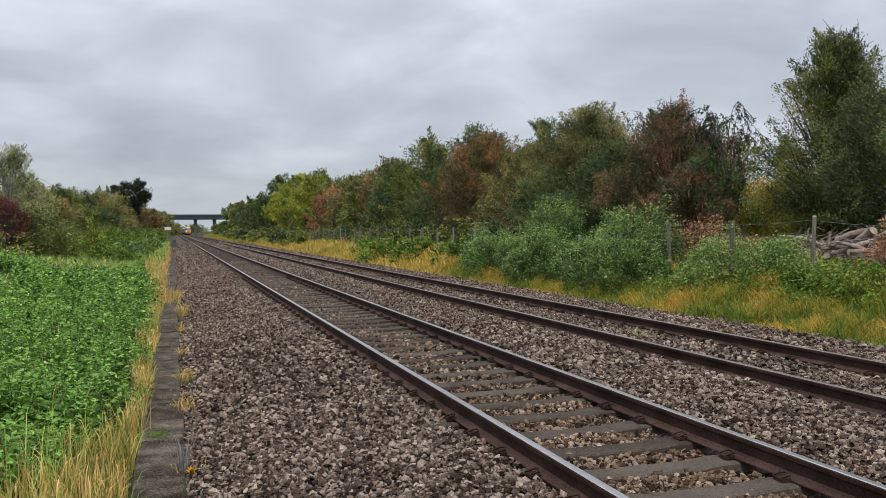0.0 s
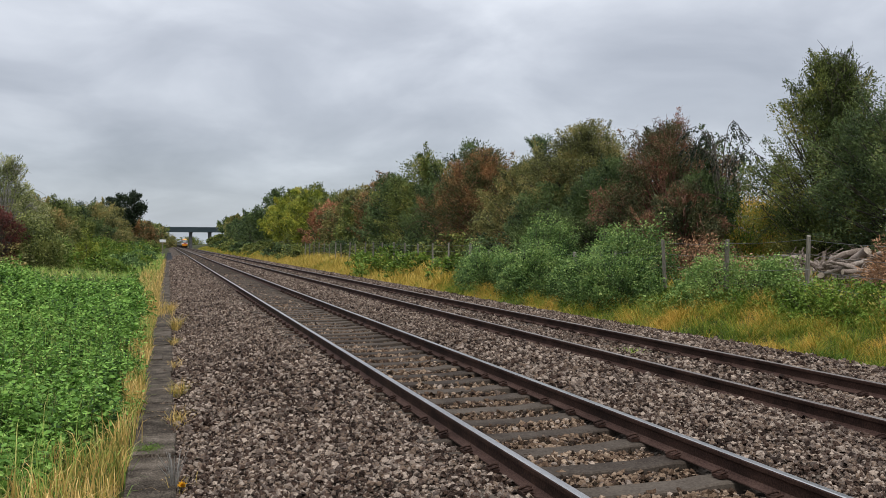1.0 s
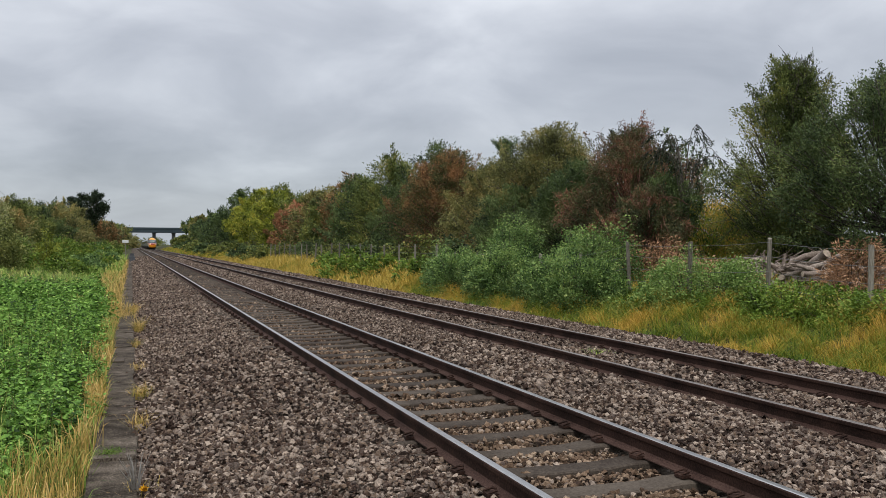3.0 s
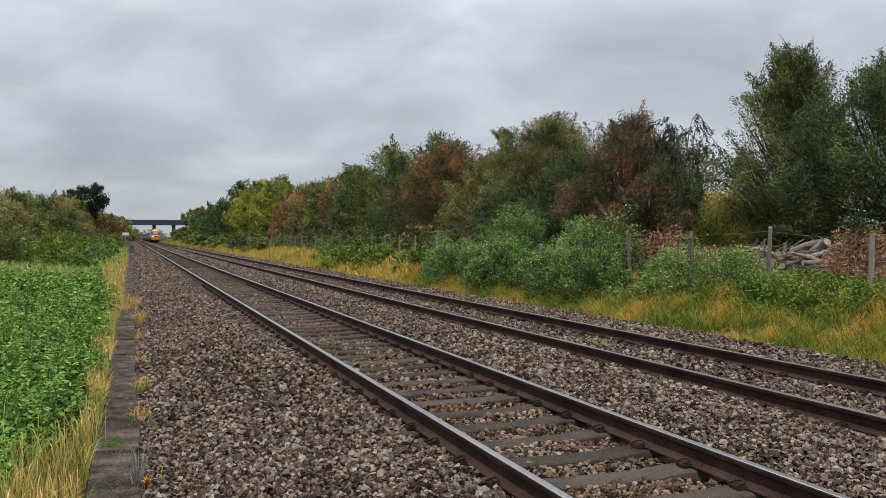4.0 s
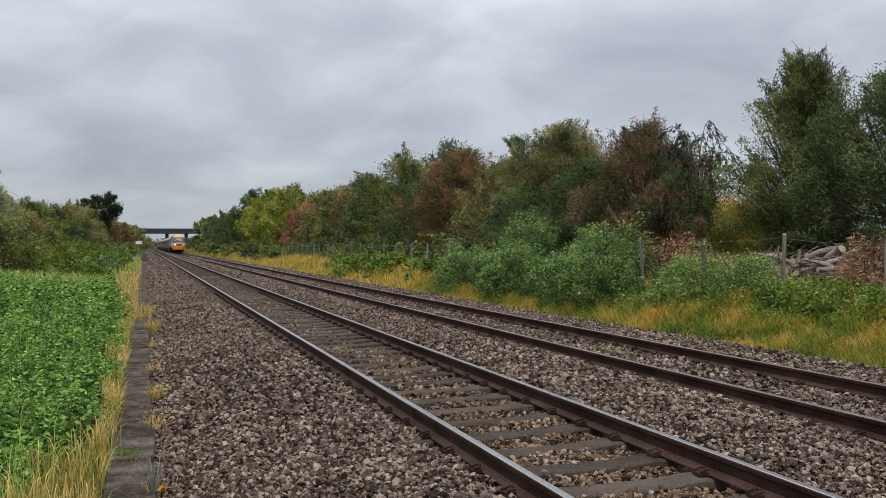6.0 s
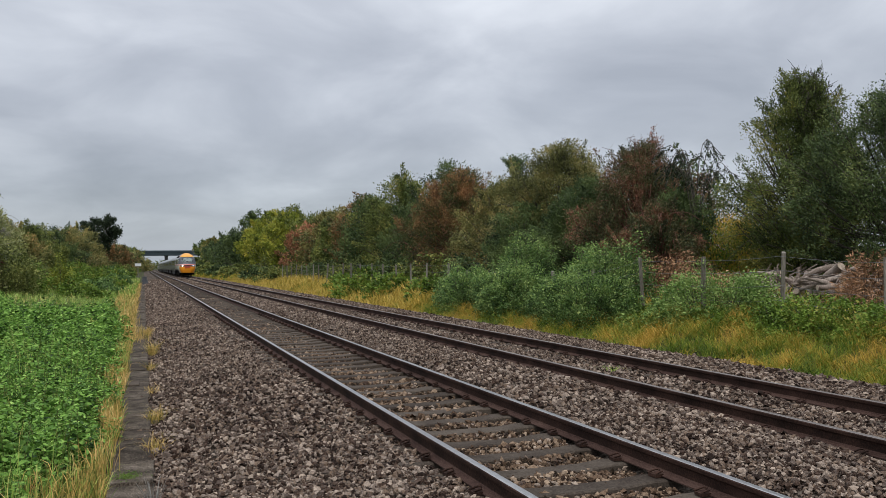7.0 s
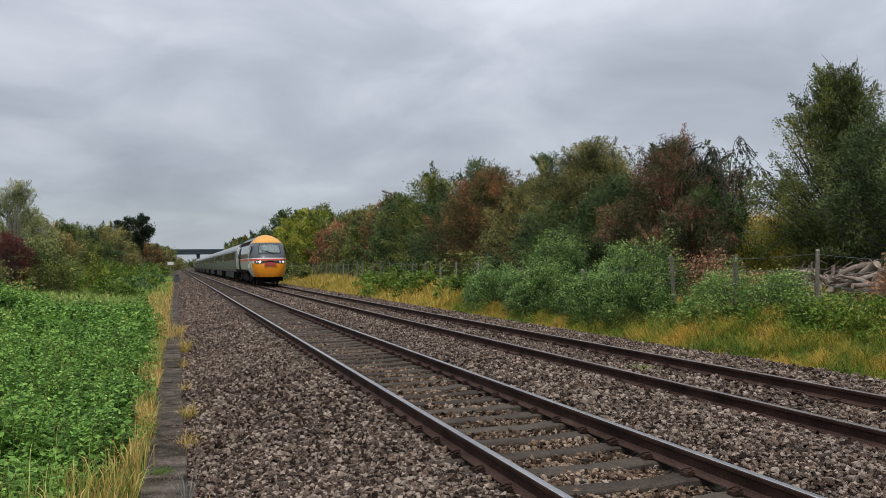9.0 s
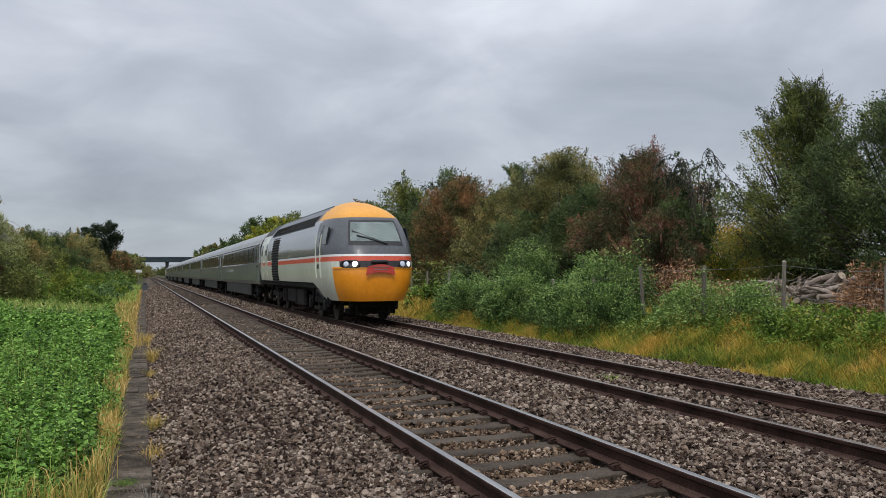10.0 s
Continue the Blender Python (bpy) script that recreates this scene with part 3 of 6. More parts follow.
def build_ballast():
    rng = np.random.default_rng(11)
    P, S = [], []
    for y0, y1, size, per in ((3.2, 9, 0.031, 1500), (9, 14, 0.037, 700), (14, 20, 0.036, 720), (20, 45, 0.044, 340), (45, 90, 0.070, 90), (90, 140, 0.11, 32)):
        n = int((y1 - y0) * 9.8 * per)
        x, y = rng.uniform(-0.07, 9.9, n), rng.uniform(y0, y1, n)
        keep = np.ones(n, bool)
        if y0 < 5:
            keep = (x < 1.12 * y + 0.9) & (y + 0.3 * x > 4.9)
        # stones lie between the sleepers, not on them, nor on rail feet
        for i, r in enumerate(RAILS):
            keep &= np.abs(x - r) > 0.085
        for c, x_half in ((TRACKS[0], 0.83), (TRACKS[1], 0.83)):
            ph = np.mod(y - 5.39, SLEEPER_STEP)
            on = (np.abs(x - c) < x_half) & (np.minimum(ph, SLEEPER_STEP - ph) < (0.098 if c < 5 else 0.06))
            keep &= ~(on & (rng.uniform(size=n) < (0.97 if c < 5 else 0.35)))
        x, y = x[keep], y[keep]
        s = size * np.clip(rng.lognormal(0, 0.30, len(x)), 0.5, 1.75)
        z = ballast_z(x) + 0.02 * smooth_noise(x, y, 2.0) + rng.uniform(-0.7, 0.55 if y0 < 14 else 0.3, len(x)) * s
        P.append(np.stack([x, y, z], 1))
        S.append(s)
    P, S = np.concatenate(P), np.concatenate(S)
    # the nearest stones have more corners
    for name, lo, hi, corners in (("ballast_stones", 0, 6.4, 11), ("middle_ballast_stones", 6.4, 14, 8), ("far_ballast_stones", 14, 200, 5)):
        pick = (P[:, 1] >= lo) & (P[:, 1] < hi)
        p, q = P[pick], S[pick]
        n = len(p)
        shapes, t = rock_shapes(rng, 80, corners)
        V = np.einsum("nij,nkj->nki", yaws(rng, n), shapes[rng.integers(0, len(shapes), n)]) * q[:, None, None]
        V += p[:, None, :]
        F = (np.arange(n)[:, None, None] * shapes.shape[1] + t[None]).reshape(-1, 3)
        inner = (np.abs(p[:, 0] - TRACKS[0]) < 0.72) & (rng.uniform(size=n) < 0.8)
        ob = new(name, mesh_np(name, V.reshape(-1, 3), F, [STONE, STONE_TAN], np.repeat(inner.astype(int), len(t))))
        tagged(ob, "loose angular brown and grey ballast stones", "ballast", kind="stuff")


build_ballast()

# ---- the two tracks ----


def rail_part(parent, x, head):
    """A flat-bottom rail: foot, web and head, its running surface worn bright."""
    half = [(0.070, -0.159), (0.070, -0.150), (0.024, -0.137), (0.010, -0.122), (0.010, -0.052), (0.033, -0.038), (0.035, -0.012), (0.030, -0.004), (0.022, 0.0)]
    prof = np.array([(a, b) for a, b in half] + [(-a, b) for a, b in half[::-1]])
    ys = np.concatenate([np.arange(-12, 60, 3.0), np.arange(60, 701, 20.0)])
    k, m = len(prof), len(ys)
    wob = 0.0015 * np.sin(ys * 0.9 + x)
    V = np.stack([np.broadcast_to(x + prof[:, 0], (m, k)) + wob[:, None], np.broadcast_to(ys[:, None], (m, k)), np.broadcast_to(prof[:, 1], (m, k))], -1).reshape(-1, 3)
    i = np.arange(m - 1)[:, None] * k
    j = np.arange(k)[None]
    F = np.stack([i + j, i + (j + 1) % k, i + k + (j + 1) % k, i + k + j], -1).reshape(-1, 4)
    top = np.tile(np.isin(np.arange(k), (7, 8, 9)), m - 1)
    # the upturned foot gets its light from a paler rust
    foot = np.tile(np.isin(np.arange(k), (0, 1, 2, 14, 15, 16)), m - 1)
    return part_np("rail", V, F, [RUST, head, LIT_RUST_FOOT], parent, "rust-brown steel rail with worn running surface", index=top.astype(int) + 2 * foot)


def clip_mesh():
    """A spring clip: a bent rod that curls over the rail foot."""
    t = np.linspace(0, 1, 13)
    a = t * 2 * np.pi * 1.35
    x = 0.035 + 0.045 * np.cos(a) * (1 - 0.25 * t)
    y = -0.075 + 0.15 * t
    z = 0.012 + 0.030 * (1 - np.cos(a + 0.6)) * 0.6
    V, F = tube_arrays([(np.stack([x * 0.9, y * 0.72, z * 0.8], 1), np.full(13, 0.0085))], 4)
    b = bmesh.new()
    add_box(b, 0.0, 0.075, -0.048, 0.048, -0.012, 0.012)
    b.verts.ensure_lookup_table()
    me = mesh_np("rail_clip", V, F, [RUST], smooth=True)
    b.from_mesh(me)
    b.to_mesh(me)
    b.free()
    return me


CLIP = clip_mesh()


def sleeper_mesh():
    """A concrete sleeper: deep ends under the rails, a lower waist in the middle, bevelled edges."""
    xs = np.array([-1.25, -1.2, -0.95, -0.55, -0.35, 0.35, 0.55, 0.95, 1.2, 1.25])
    tz = np.array([-0.20, -0.178, -0.168, -0.168, -0.188, -0.188, -0.168, -0.168, -0.178, -0.20])
    V, F = [], []
    for x, z in zip(xs, tz):
        V += [(x, -0.14, -0.36), (x, -0.125, z - 0.012), (x, -0.108, z), (x, 0.108, z), (x, 0.125, z - 0.012), (x, 0.14, -0.36)]
    for i in range(len(xs) - 1):
        for j in range(5):
            F.append((i * 6 + j, (i + 1) * 6 + j, (i + 1) * 6 + j + 1, i * 6 + j + 1))
    F.append((0, 1, 2, 3))
    F.append((0, 3, 4, 5))
    e = (len(xs) - 1) * 6
    F.append((e, e + 3, e + 2, e + 1))
    F.append((e, e + 5, e + 4, e + 3))
    return mesh_np("sleeper", V, F, [CONCRETE])


SLEEPER = sleeper_mesh()


def build_track(c, r0, r1, head, label):
    tr = thing("railway_track", label, "railway track", "tracks")
    rail_part(tr, r0, head)
    rail_part(tr, r1, head)
    rng = np.random.default_rng(int(c * 10))
    n_near = 75
    for k in range(-4, n_near):
        y = 5.39 + k * SLEEPER_STEP
        sl = new("sleeper", SLEEPER)
        sl.parent = tr
        sl.matrix_basis = pose(c + rng.normal(0, 0.008), y + rng.normal(0, 0.008), rng.normal(-0.002, 0.002), 0, 0, rng.normal(0, 0.4))
        if k > 42:
            continue
        for r in (r0, r1):
            for sgn in (-1, 1):
                cl = new("rail_clip", CLIP)
                cl.parent = tr
                cl.matrix_basis = pose(r + sgn * 0.058, y + rng.normal(0, 0.006), -0.152, 0, 0, (0 if sgn > 0 else 180) + rng.normal(0, 4))
    # the rest of the sleepers, farther along the line
    base = np.array([(x, y, z) for x in (-1.25, 1.25) for y, z in ((-0.135, -0.3), (-0.115, -0.17), (0.115, -0.17), (0.135, -0.3))])
    quads = np.array([(0, 4, 5, 1), (1, 5, 6, 2), (2, 6, 7, 3), (0, 1, 2, 3), (4, 7, 6, 5)])
    ys = 5.39 + np.arange(n_near, 640) * SLEEPER_STEP
    V = (base[None] + np.stack([np.full(len(ys), c), ys, np.zeros(len(ys))], 1)[:, None, :]).reshape(-1, 3)
    F = (np.arange(len(ys))[:, None, None] * len(base) + quads[None]).reshape(-1, 4)
    far = part_np("sleeper_rest", V, F, [CONCRETE], tr)
    far["kind"] = "stuff"


build_track(TRACKS[0], RAILS[0], RAILS[1], RAIL_TOP, "railway track with bright rail heads on concrete sleepers")
build_track(TRACKS[1], RAILS[2], RAILS[3], RAIL_DULL, "railway track with duller rails on dusty half-buried sleepers")

# ---- the cable trough beside the line ----


def build_trough():
    tr = thing("cable_trough", "dark weathered concrete cable trough with loose lids", "cable trough")
    b = bmesh.new()
    add_box(b, -0.33, -0.27, -6, 130, -0.72, -0.465)
    add_box(b, 0.02, 0.08, -6, 130, -0.72, -0.465)
    add_box(b, -0.27, 0.02, -6, 130, -0.74, -0.68)
    part("channel", b, LID, tr)
    rng = np.random.default_rng(5)
    metas = []
    for k in range(4):
        b = box(-0.19, 0.19, -0.452, 0.452, -0.028, 0.022, 0.008)
        me = bpy.data.meshes.new("lid")
        for v in b.verts:
            v.co += Vector(rng.normal(0, 0.003, 3))
        b.to_mesh(me)
        b.free()
        me.materials.append(LID)
        metas.append(me)
    y = -5.0
    while y < 128:
        ob = new("lid", metas[rng.integers(0, 4)])
        ob.parent = tr
        ob.matrix_basis = pose(-0.14 + rng.normal(0, 0.008), y + 0.16, -0.446 + rng.normal(0, 0.006), rng.normal(0, 0.5), rng.normal(0, 1.0), rng.normal(0, 0.9))
        y += 0.914
    # one lid is a newer, paler, narrower one
    part("narrow_lid", box(-0.29, -0.09, 15.2, 15.75, -0.42, -0.39, 0.008), CONCRETE, tr, "small grey replacement lid")


build_trough()

# ---- the bridge far along the line ----


def build_bridge():
    br = thing("road_bridge", "dark steel girder road bridge on concrete piers", "bridge")
    y0 = BRIDGE_Y
    part("deck", box(-60, 90, y0 + 0.6, y0 + 9.4, 7.35, 7.85), BRIDGE_CONC, br)
    for yy in (y0, y0 + 9.5):
        b = bmesh.new()
        add_box(b, -60, 90, yy, yy + 0.5, 6.95, 8.30)
        add_box(b, -60, 90, yy - 0.15, yy + 0.65, 6.85, 6.95)
        add_box(b, -60, 90, yy - 0.15, yy + 0.65, 8.30, 8.40)
        part("girder", b, BRIDGE_STEEL, br, "dark blue-green steel girder")
        b = bmesh.new()
        add_box(b, -60, 90, yy + 0.05, yy + 0.35, 8.40, 9.05)
        part("parapet", b, BRIDGE_STEEL, br)
    for px in (-4.2, 9.4, 17.6):
        b = bmesh.new()
        for yy in (y0 + 1.5, y0 + 7.0):
            add_box(b, px - 0.65, px + 0.65, yy, yy + 1.3, -1.0, 6.5, 0.08)
        add_box(b, px - 0.8, px + 0.8, y0 + 0.7, y0 + 9.2, 6.5, 6.85, 0.05)
        part("pier", b, BRIDGE_CONC, br)
    for s, x0, x1 in ((0, -60, -14), (1, 32, 90)):
        part("abutment", box(x0, x1, y0 + 0.7, y0 + 9.2, -1, 6.84), BRIDGE_CONC, br)


build_bridge()

# ---- trees and shrubs ----


def crown_arrays(rng, clumps, axes, reach, n, leaf, spread):
    """Leaves strewn along short sprays, one spray to a clump."""
    k = len(clumps)
    pick = rng.integers(0, k, n)
    t = rng.uniform(-0.6, 1.0, n)[:, None]
    off = np.clip(rng.normal(size=(n, 3)), -1.7, 1.7) * (spread[pick] * (1.0 - 0.68 * np.clip(t[:, 0], 0, 1)))[:, None]
    P = clumps[pick] + axes[pick] * reach[pick][:, None] * t + off
    return twig_leaves(rng, P, leaf * 1.12, axes[pick], 0.48)


def make_tree(name, x, y, h, r, mat, seed, n, leaf, label, gap=0.08, sprays=70, lean=0.0, ragged=1.0, depth=1.0, shape=0.9, bare=0.0, category="tree", bark=None, taper=2.2, shoots=0, fine=1.0, arches=0):
    """A tree: wavy trunk, limbs that run out to every spray, and a ragged crown of separate leaves."""
    rng = np.random.default_rng(seed)
    if y > 60:
        n, leaf = int(n * 0.65), leaf * 1.2
    z0 = float(ground_z(x, y)) - 0.05
    tr = thing(name, label, category, m=pose(x, y, z0))
    zr = rng.beta(1.5, 1.35, sprays)
    prof = np.clip(1 - np.abs((zr - 0.42 * shape) / (0.62 if shape < 1.5 else 0.75)) ** taper, 0.07, 1)
    th = rng.uniform(0, 2 * np.pi, sprays)
    rad = r * prof * np.sqrt(rng.uniform(0.16, 1, sprays)) * (1 + 0.18 * np.sin(3 * th + seed))
    C = np.stack([np.cos(th) * rad + lean * zr * h, np.sin(th) * rad * depth, h * (gap + (0.93 - gap) * zr)], 1)
    ax = np.stack([np.cos(th) * 0.7, np.sin(th) * 0.7 * depth, 0.25 + 0.95 * zr + rng.normal(0, 0.3, sprays)], 1) + rng.normal(0, 0.3, (sprays, 3))
    ax /= np.linalg.norm(ax, axis=1, keepdims=True)
    reach = r * rng.uniform(0.12, 0.32, sprays) * ragged
    spread = r * rng.uniform(0.10, 0.20, sprays) * fine
    # a few thin leading shoots above the outline
    lead = rng.random(sprays) < 0.14
    reach[lead] *= 1.6
    spread[lead] *= 0.45
    paths = []
    tk = np.linspace(0, 1, 7)
    tx = lean * tk * h * 0.8 + 0.05 * r * np.sin(tk * 5 + seed)
    ty = 0.05 * r * np.cos(tk * 4 + seed)
    trunk = np.stack([tx, ty, tk * h * 0.8], 1)
    tr0 = 0.02 * h + 0.02
    paths.append((trunk, tr0 * (1.0 - 0.85 * tk)))
    for c, a, q in zip(C, ax, reach):
        f = np.clip(c[2] / (h * 0.8) * 0.55, 0.04, 0.9)
        s = np.array([np.interp(f, tk, trunk[:, 0]), np.interp(f, tk, trunk[:, 1]), f * h * 0.8])
        mid = s * 0.45 + c * 0.55 + np.array([0, 0, -0.05 * h]) + rng.normal(0, 0.04 * r, 3)
        tip = c + a * q * 1.02
        paths.append((np.stack([s, mid, c, tip]), tr0 * np.array([0.26, 0.17, 0.11, 0.05])))
    # bare leading twigs that stand out above the leaves
    high = np.argsort(-C[:, 2])[: max(1, sprays // 5)]
    for i in rng.choice(high, shoots):
        d = ax[i] * 0.6 + np.array([0, 0, 0.7]) + rng.normal(0, 0.25, 3)
        d *= rng.uniform(0.25, 0.75) / np.linalg.norm(d)
        side = rng.normal(0, 0.09, 3)
        c = C[i] + rng.normal(0, 0.06 * r, 3)
        paths.append((np.stack([c - d * 0.3, c + d * 0.35 + side, c + d * 0.7 + side * 1.6, c + d]), np.array([0.013, 0.010, 0.008, 0.005])))
        for f in (0.5, 0.75):
            e = rng.normal(0, 1, 3) * np.array([1, 1, 0.4])
            b0 = c + d * f + side
            paths.append((np.stack([b0, b0 + d * 0.12 + e * 0.06, b0 + d * 0.25 + e * 0.11]), np.array([0.008, 0.006, 0.004])))
    # twigs that arch out of the crown and hang over
    for i in rng.integers(0, sprays, arches):
        o = np.array([C[i][0], C[i][1], 0.0])
        o = o / (np.linalg.norm(o) + 1e-6) + rng.normal(0, 0.35, 3) * np.array([1, 1, 0])
        q = r * rng.uniform(0.22, 0.42)
        u = np.linspace(0, 1, 6)
        pts = C[i] + o[None] * (q * u)[:, None] + np.array([0, 0, 1.0])[None] * (q * (0.9 * u - 1.25 * u ** 2))[:, None]
        paths.append((pts, np.linspace(0.013, 0.006, 6)))
    V, F = tube_arrays(paths, 4)
    part_np("trunk", V, F, [bark or BARK], tr, smooth=True)
    use = np.arange(sprays)
    if bare:
        use = np.where(rng.random(sprays) > bare)[0]
    V, F = crown_arrays(rng, C[use], ax[use], reach[use], int(n * 1.9), leaf, spread[use])
    keep = V.reshape(-1, 3, 3)[:, 0, 2] > 0.03
    V = V.reshape(-1, 3, 3)[keep].reshape(-1, 3)
    part_np("crown", V, np.arange(len(V)).reshape(-1, 3), [mat], tr)
    return tr


def make_shrub(name, x, y, rx, ry, h, mat, seed, n, leaf, label, width=0.52, category="shrub", upright=0.3, tips=None):
    """A dense low bush: stems from the ground, leaves thick on an uneven dome."""
    rng = np.random.default_rng(seed)
    if y > 34:
        n, leaf = int(n * 0.65), leaf * 1.2
    z0 = float(ground_z(x, y))
    sh = thing(name, label, category, m=pose(x, y, z0 - 0.03))
    k = max(26, int(n / 130))
    th, u = rng.uniform(0, 2 * np.pi, k), np.sqrt(rng.uniform(0, 1, k))
    top = h * (np.sqrt(np.clip(1 - 0.85 * u ** (5.0 if tips else 2.6), 0.03, 1))) * (0.86 + 0.16 * np.sin(3 * th + seed) * u + 0.16 * rng.normal(size=k))
    bx, by = np.cos(th) * u * rx, np.sin(th) * u * ry
    pick = rng.integers(0, k, n)
    f = 1 - rng.uniform(0, 1, n) ** 1.6 * 0.95
    sp = 0.15 * min(rx, ry, 1.6)
    gx = ground_z(x + bx, y + by) - z0
    P = np.stack([bx[pick] + rng.normal(0, sp, n), by[pick] + rng.normal(0, sp, n), gx[pick] + top[pick] * f + rng.normal(0, 0.05 * h, n)], 1)
    ax = np.stack([np.cos(th[pick]), np.sin(th[pick]), np.full(n, upright)], 1)
    # topmost leaves turn pale: new growth, with the top light painted in
    lit_tip = (f > 0.945) if tips else np.zeros(n, bool)
    for name_p, mat_p, sel in (("foliage", mat, ~lit_tip), ("lit_tip_foliage", tips, lit_tip)):
        sel = sel & (P[:, 2] > -0.3)
        if sel.any():
            V, F = leaf_arrays(rng, P[sel], leaf, ax[sel], width) if y < 9 else quad_leaves(rng, P[sel], leaf * 1.05, ax[sel], width * 1.25)
            part_np(name_p, V, F, [mat_p], sh, "pale new leaves at the tips, top light put into their colour too" if name_p != "foliage" else "")
    paths = []
    for i in range(k):
        base = np.array([bx[i] * 0.55, by[i] * 0.55, gx[i] * 0.55 - 0.1])
        tip = np.array([bx[i], by[i], gx[i] + top[i] * 0.98])
        paths.append((np.stack([base, base * 0.5 + tip * 0.5 + rng.normal(0, 0.04, 3), tip]), np.array([0.014, 0.009, 0.003])))
    V, F = tube_arrays(paths, 4)
    part_np("stem_rest", V, F, [BARK], sh)["kind"] = "stuff"
    return sh


def right_trees():
    T = make_tree
    T("tree", 17.8, 20.2, 6.05, 1.8, L_TALL, 101, 56000, 0.056, "tall ragged green tree with bare leading shoots", 0.03, 340, ragged=1.4, shape=0.95, taper=1.5, shoots=110, fine=0.8, bare=0.14)
    T("tree", 17.9, 16.7, 5.1, 2.4, L_FIELD, 102, 56000, 0.058, "dense dark green tree at the field edge", 0.03, 300, shape=0.95, shoots=36, fine=0.8)
    T("tree", 20.5, 13.0, 5.2, 2.6, L_DARK, 103, 8853, 0.154, "dense dark green tree at the field edge", 0.04, 70)
    T("hawthorn", 17.0, 27.4, 5.2, 2.3, L_RED, 105, 46000, 0.058, "russet hawthorn heavy with dark red berries", 0.03, 230, shoots=60, fine=0.75, arches=130, bark=RED_TWIG)
    T("tree", 16.7, 24.8, 3.3, 1.3, L_DARK, 130, 13000, 0.070, "dark green bush beneath the hawthorns", 0.03, 90)
    T("hawthorn", 15.6, 24.2, 2.9, 1.4, L_RED, 106, 17000, 0.066, "low dark red hawthorn with arching twigs", 0.03, 120, shoots=20, fine=0.75, arches=110, bark=RED_TWIG)
    T("tree", 17.3, 34.4, 6.2, 2.6, L_OLIVE, 107, 40000, 0.074, "olive hedgerow tree turning yellow at the top", 0.03, 210, shoots=36, fine=0.75)
    T("tree", 15.9, 29.6, 4.2, 2.0, L_DARK, 108, 24000, 0.074, "dark green ivy-covered hedgerow tree", 0.02, 140, fine=0.8)
    T("tree", 17.6, 39.6, 6.3, 1.6, L_DARK, 109, 16000, 0.082, "slender dark green hedgerow tree", 0.03, 90, ragged=1.2, shoots=10)
    T("tree", 16.3, 38.6, 5.0, 2.5, L_OLIVE, 110, 26000, 0.084, "olive-brown tree in the hedgerow", 0.03, 150, shoots=16, fine=0.8)
    T("tree", 15.5, 34.0, 3.6, 2.0, L_DARK, 128, 16000, 0.080, "dark green ivy-covered hedgerow tree", 0.02, 110, fine=0.85)
    T("hawthorn", 16.4, 44.8, 5.9, 3.0, L_RUST, 111, 38000, 0.080, "rust-red autumn hawthorn in the hedgerow", 0.03, 190, shoots=40, fine=0.8, arches=110, bark=RED_TWIG)
    T("tree", 17.8, 50.6, 6.9, 3.0, L_DARK, 112, 15000, 0.115, "dark green tree in the hedgerow", 0.03, 100, shoots=14)
    T("tree", 15.7, 50.6, 4.4, 2.2, L_DARK, 129, 12000, 0.110, "dark green ivy-covered hedgerow tree", 0.02, 90)
    T("tree", 16.8, 57.0, 6.9, 2.9, L_GREEN, 113, 18000, 0.125, "green hedgerow tree with upright shoots", 0.03, 110, ragged=1.25, shoots=24)
    T("tree", 16.2, 63.0, 5.6, 2.8, L_DARK, 114, 14000, 0.135, "dark green tree in the hedgerow", 0.03, 90)
    T("hawthorn", 17.2, 69.0, 6.3, 2.8, L_RUST, 116, 11671, 0.150, "rust-red autumn hawthorn in the hedgerow", 0.03, 85, ragged=1.3, shoots=20)
    T("tree", 16.0, 73.5, 5.0, 2.6, L_GREEN, 115, 11671, 0.148, "green leafy tree in the hedgerow", 0.03, 75)
    T("tree", 17.0, 80.0, 6.0, 3.0, L_OLIVE, 117, 10837, 0.162, "olive-green tree in the hedgerow", 0.03, 75, ragged=1.2)
    T("tree", 16.0, 87.0, 5.0, 2.8, L_PINK, 118, 10837, 0.174, "pink-red autumn tree in the hedgerow", 0.03, 70)
    T("tree", 17.5, 95.0, 6.4, 3.2, L_GREEN, 119, 10003, 0.185, "green leafy tree in the hedgerow", 0.03, 70)
    T("tree", 16.5, 104.0, 7.2, 3.3, L_YELLOW, 120, 10003, 0.195, "yellow-green tree over pale bare stems", 0.12, 75)
    T("tree", 18.0, 113.0, 8.2, 3.4, L_GREEN, 121, 10003, 0.206, "tall green tree in the hedgerow", 0.08, 75)
    T("tree", 17.0, 122.0, 8.0, 3.4, L_YELLOW, 122, 10003, 0.217, "yellow autumn tree over pale bare stems", 0.12, 75, bark=PALE_BARK)
    T("tree", 17.5, 135.0, 8.0, 3.6, L_YELLOW, 123, 9169, 0.228, "yellow-green autumn tree in the hedgerow", 0.08, 70)
    T("tree", 18.0, 152.0, 9.2, 4.0, L_DARK, 124, 9169, 0.250, "tall dark green tree in the hedgerow", 0.05, 70)
    T("tree", 17.0, 172.0, 6.5, 4.4, L_DARK, 125, 7503, 0.272, "dark green tree in the hedgerow", 0.04, 60)
    T("tree", 17.0, 195.0, 5.5, 4.6, L_DARK, 126, 7503, 0.293, "dark green tree in the hedgerow", 0.04, 60)
    T("tree", 16.8, 230.0, 6.6, 2.6, L_OLIVE, 127, 4024, 0.465, "lone spiky tree near the bridge", 0.15, 50, ragged=1.6)
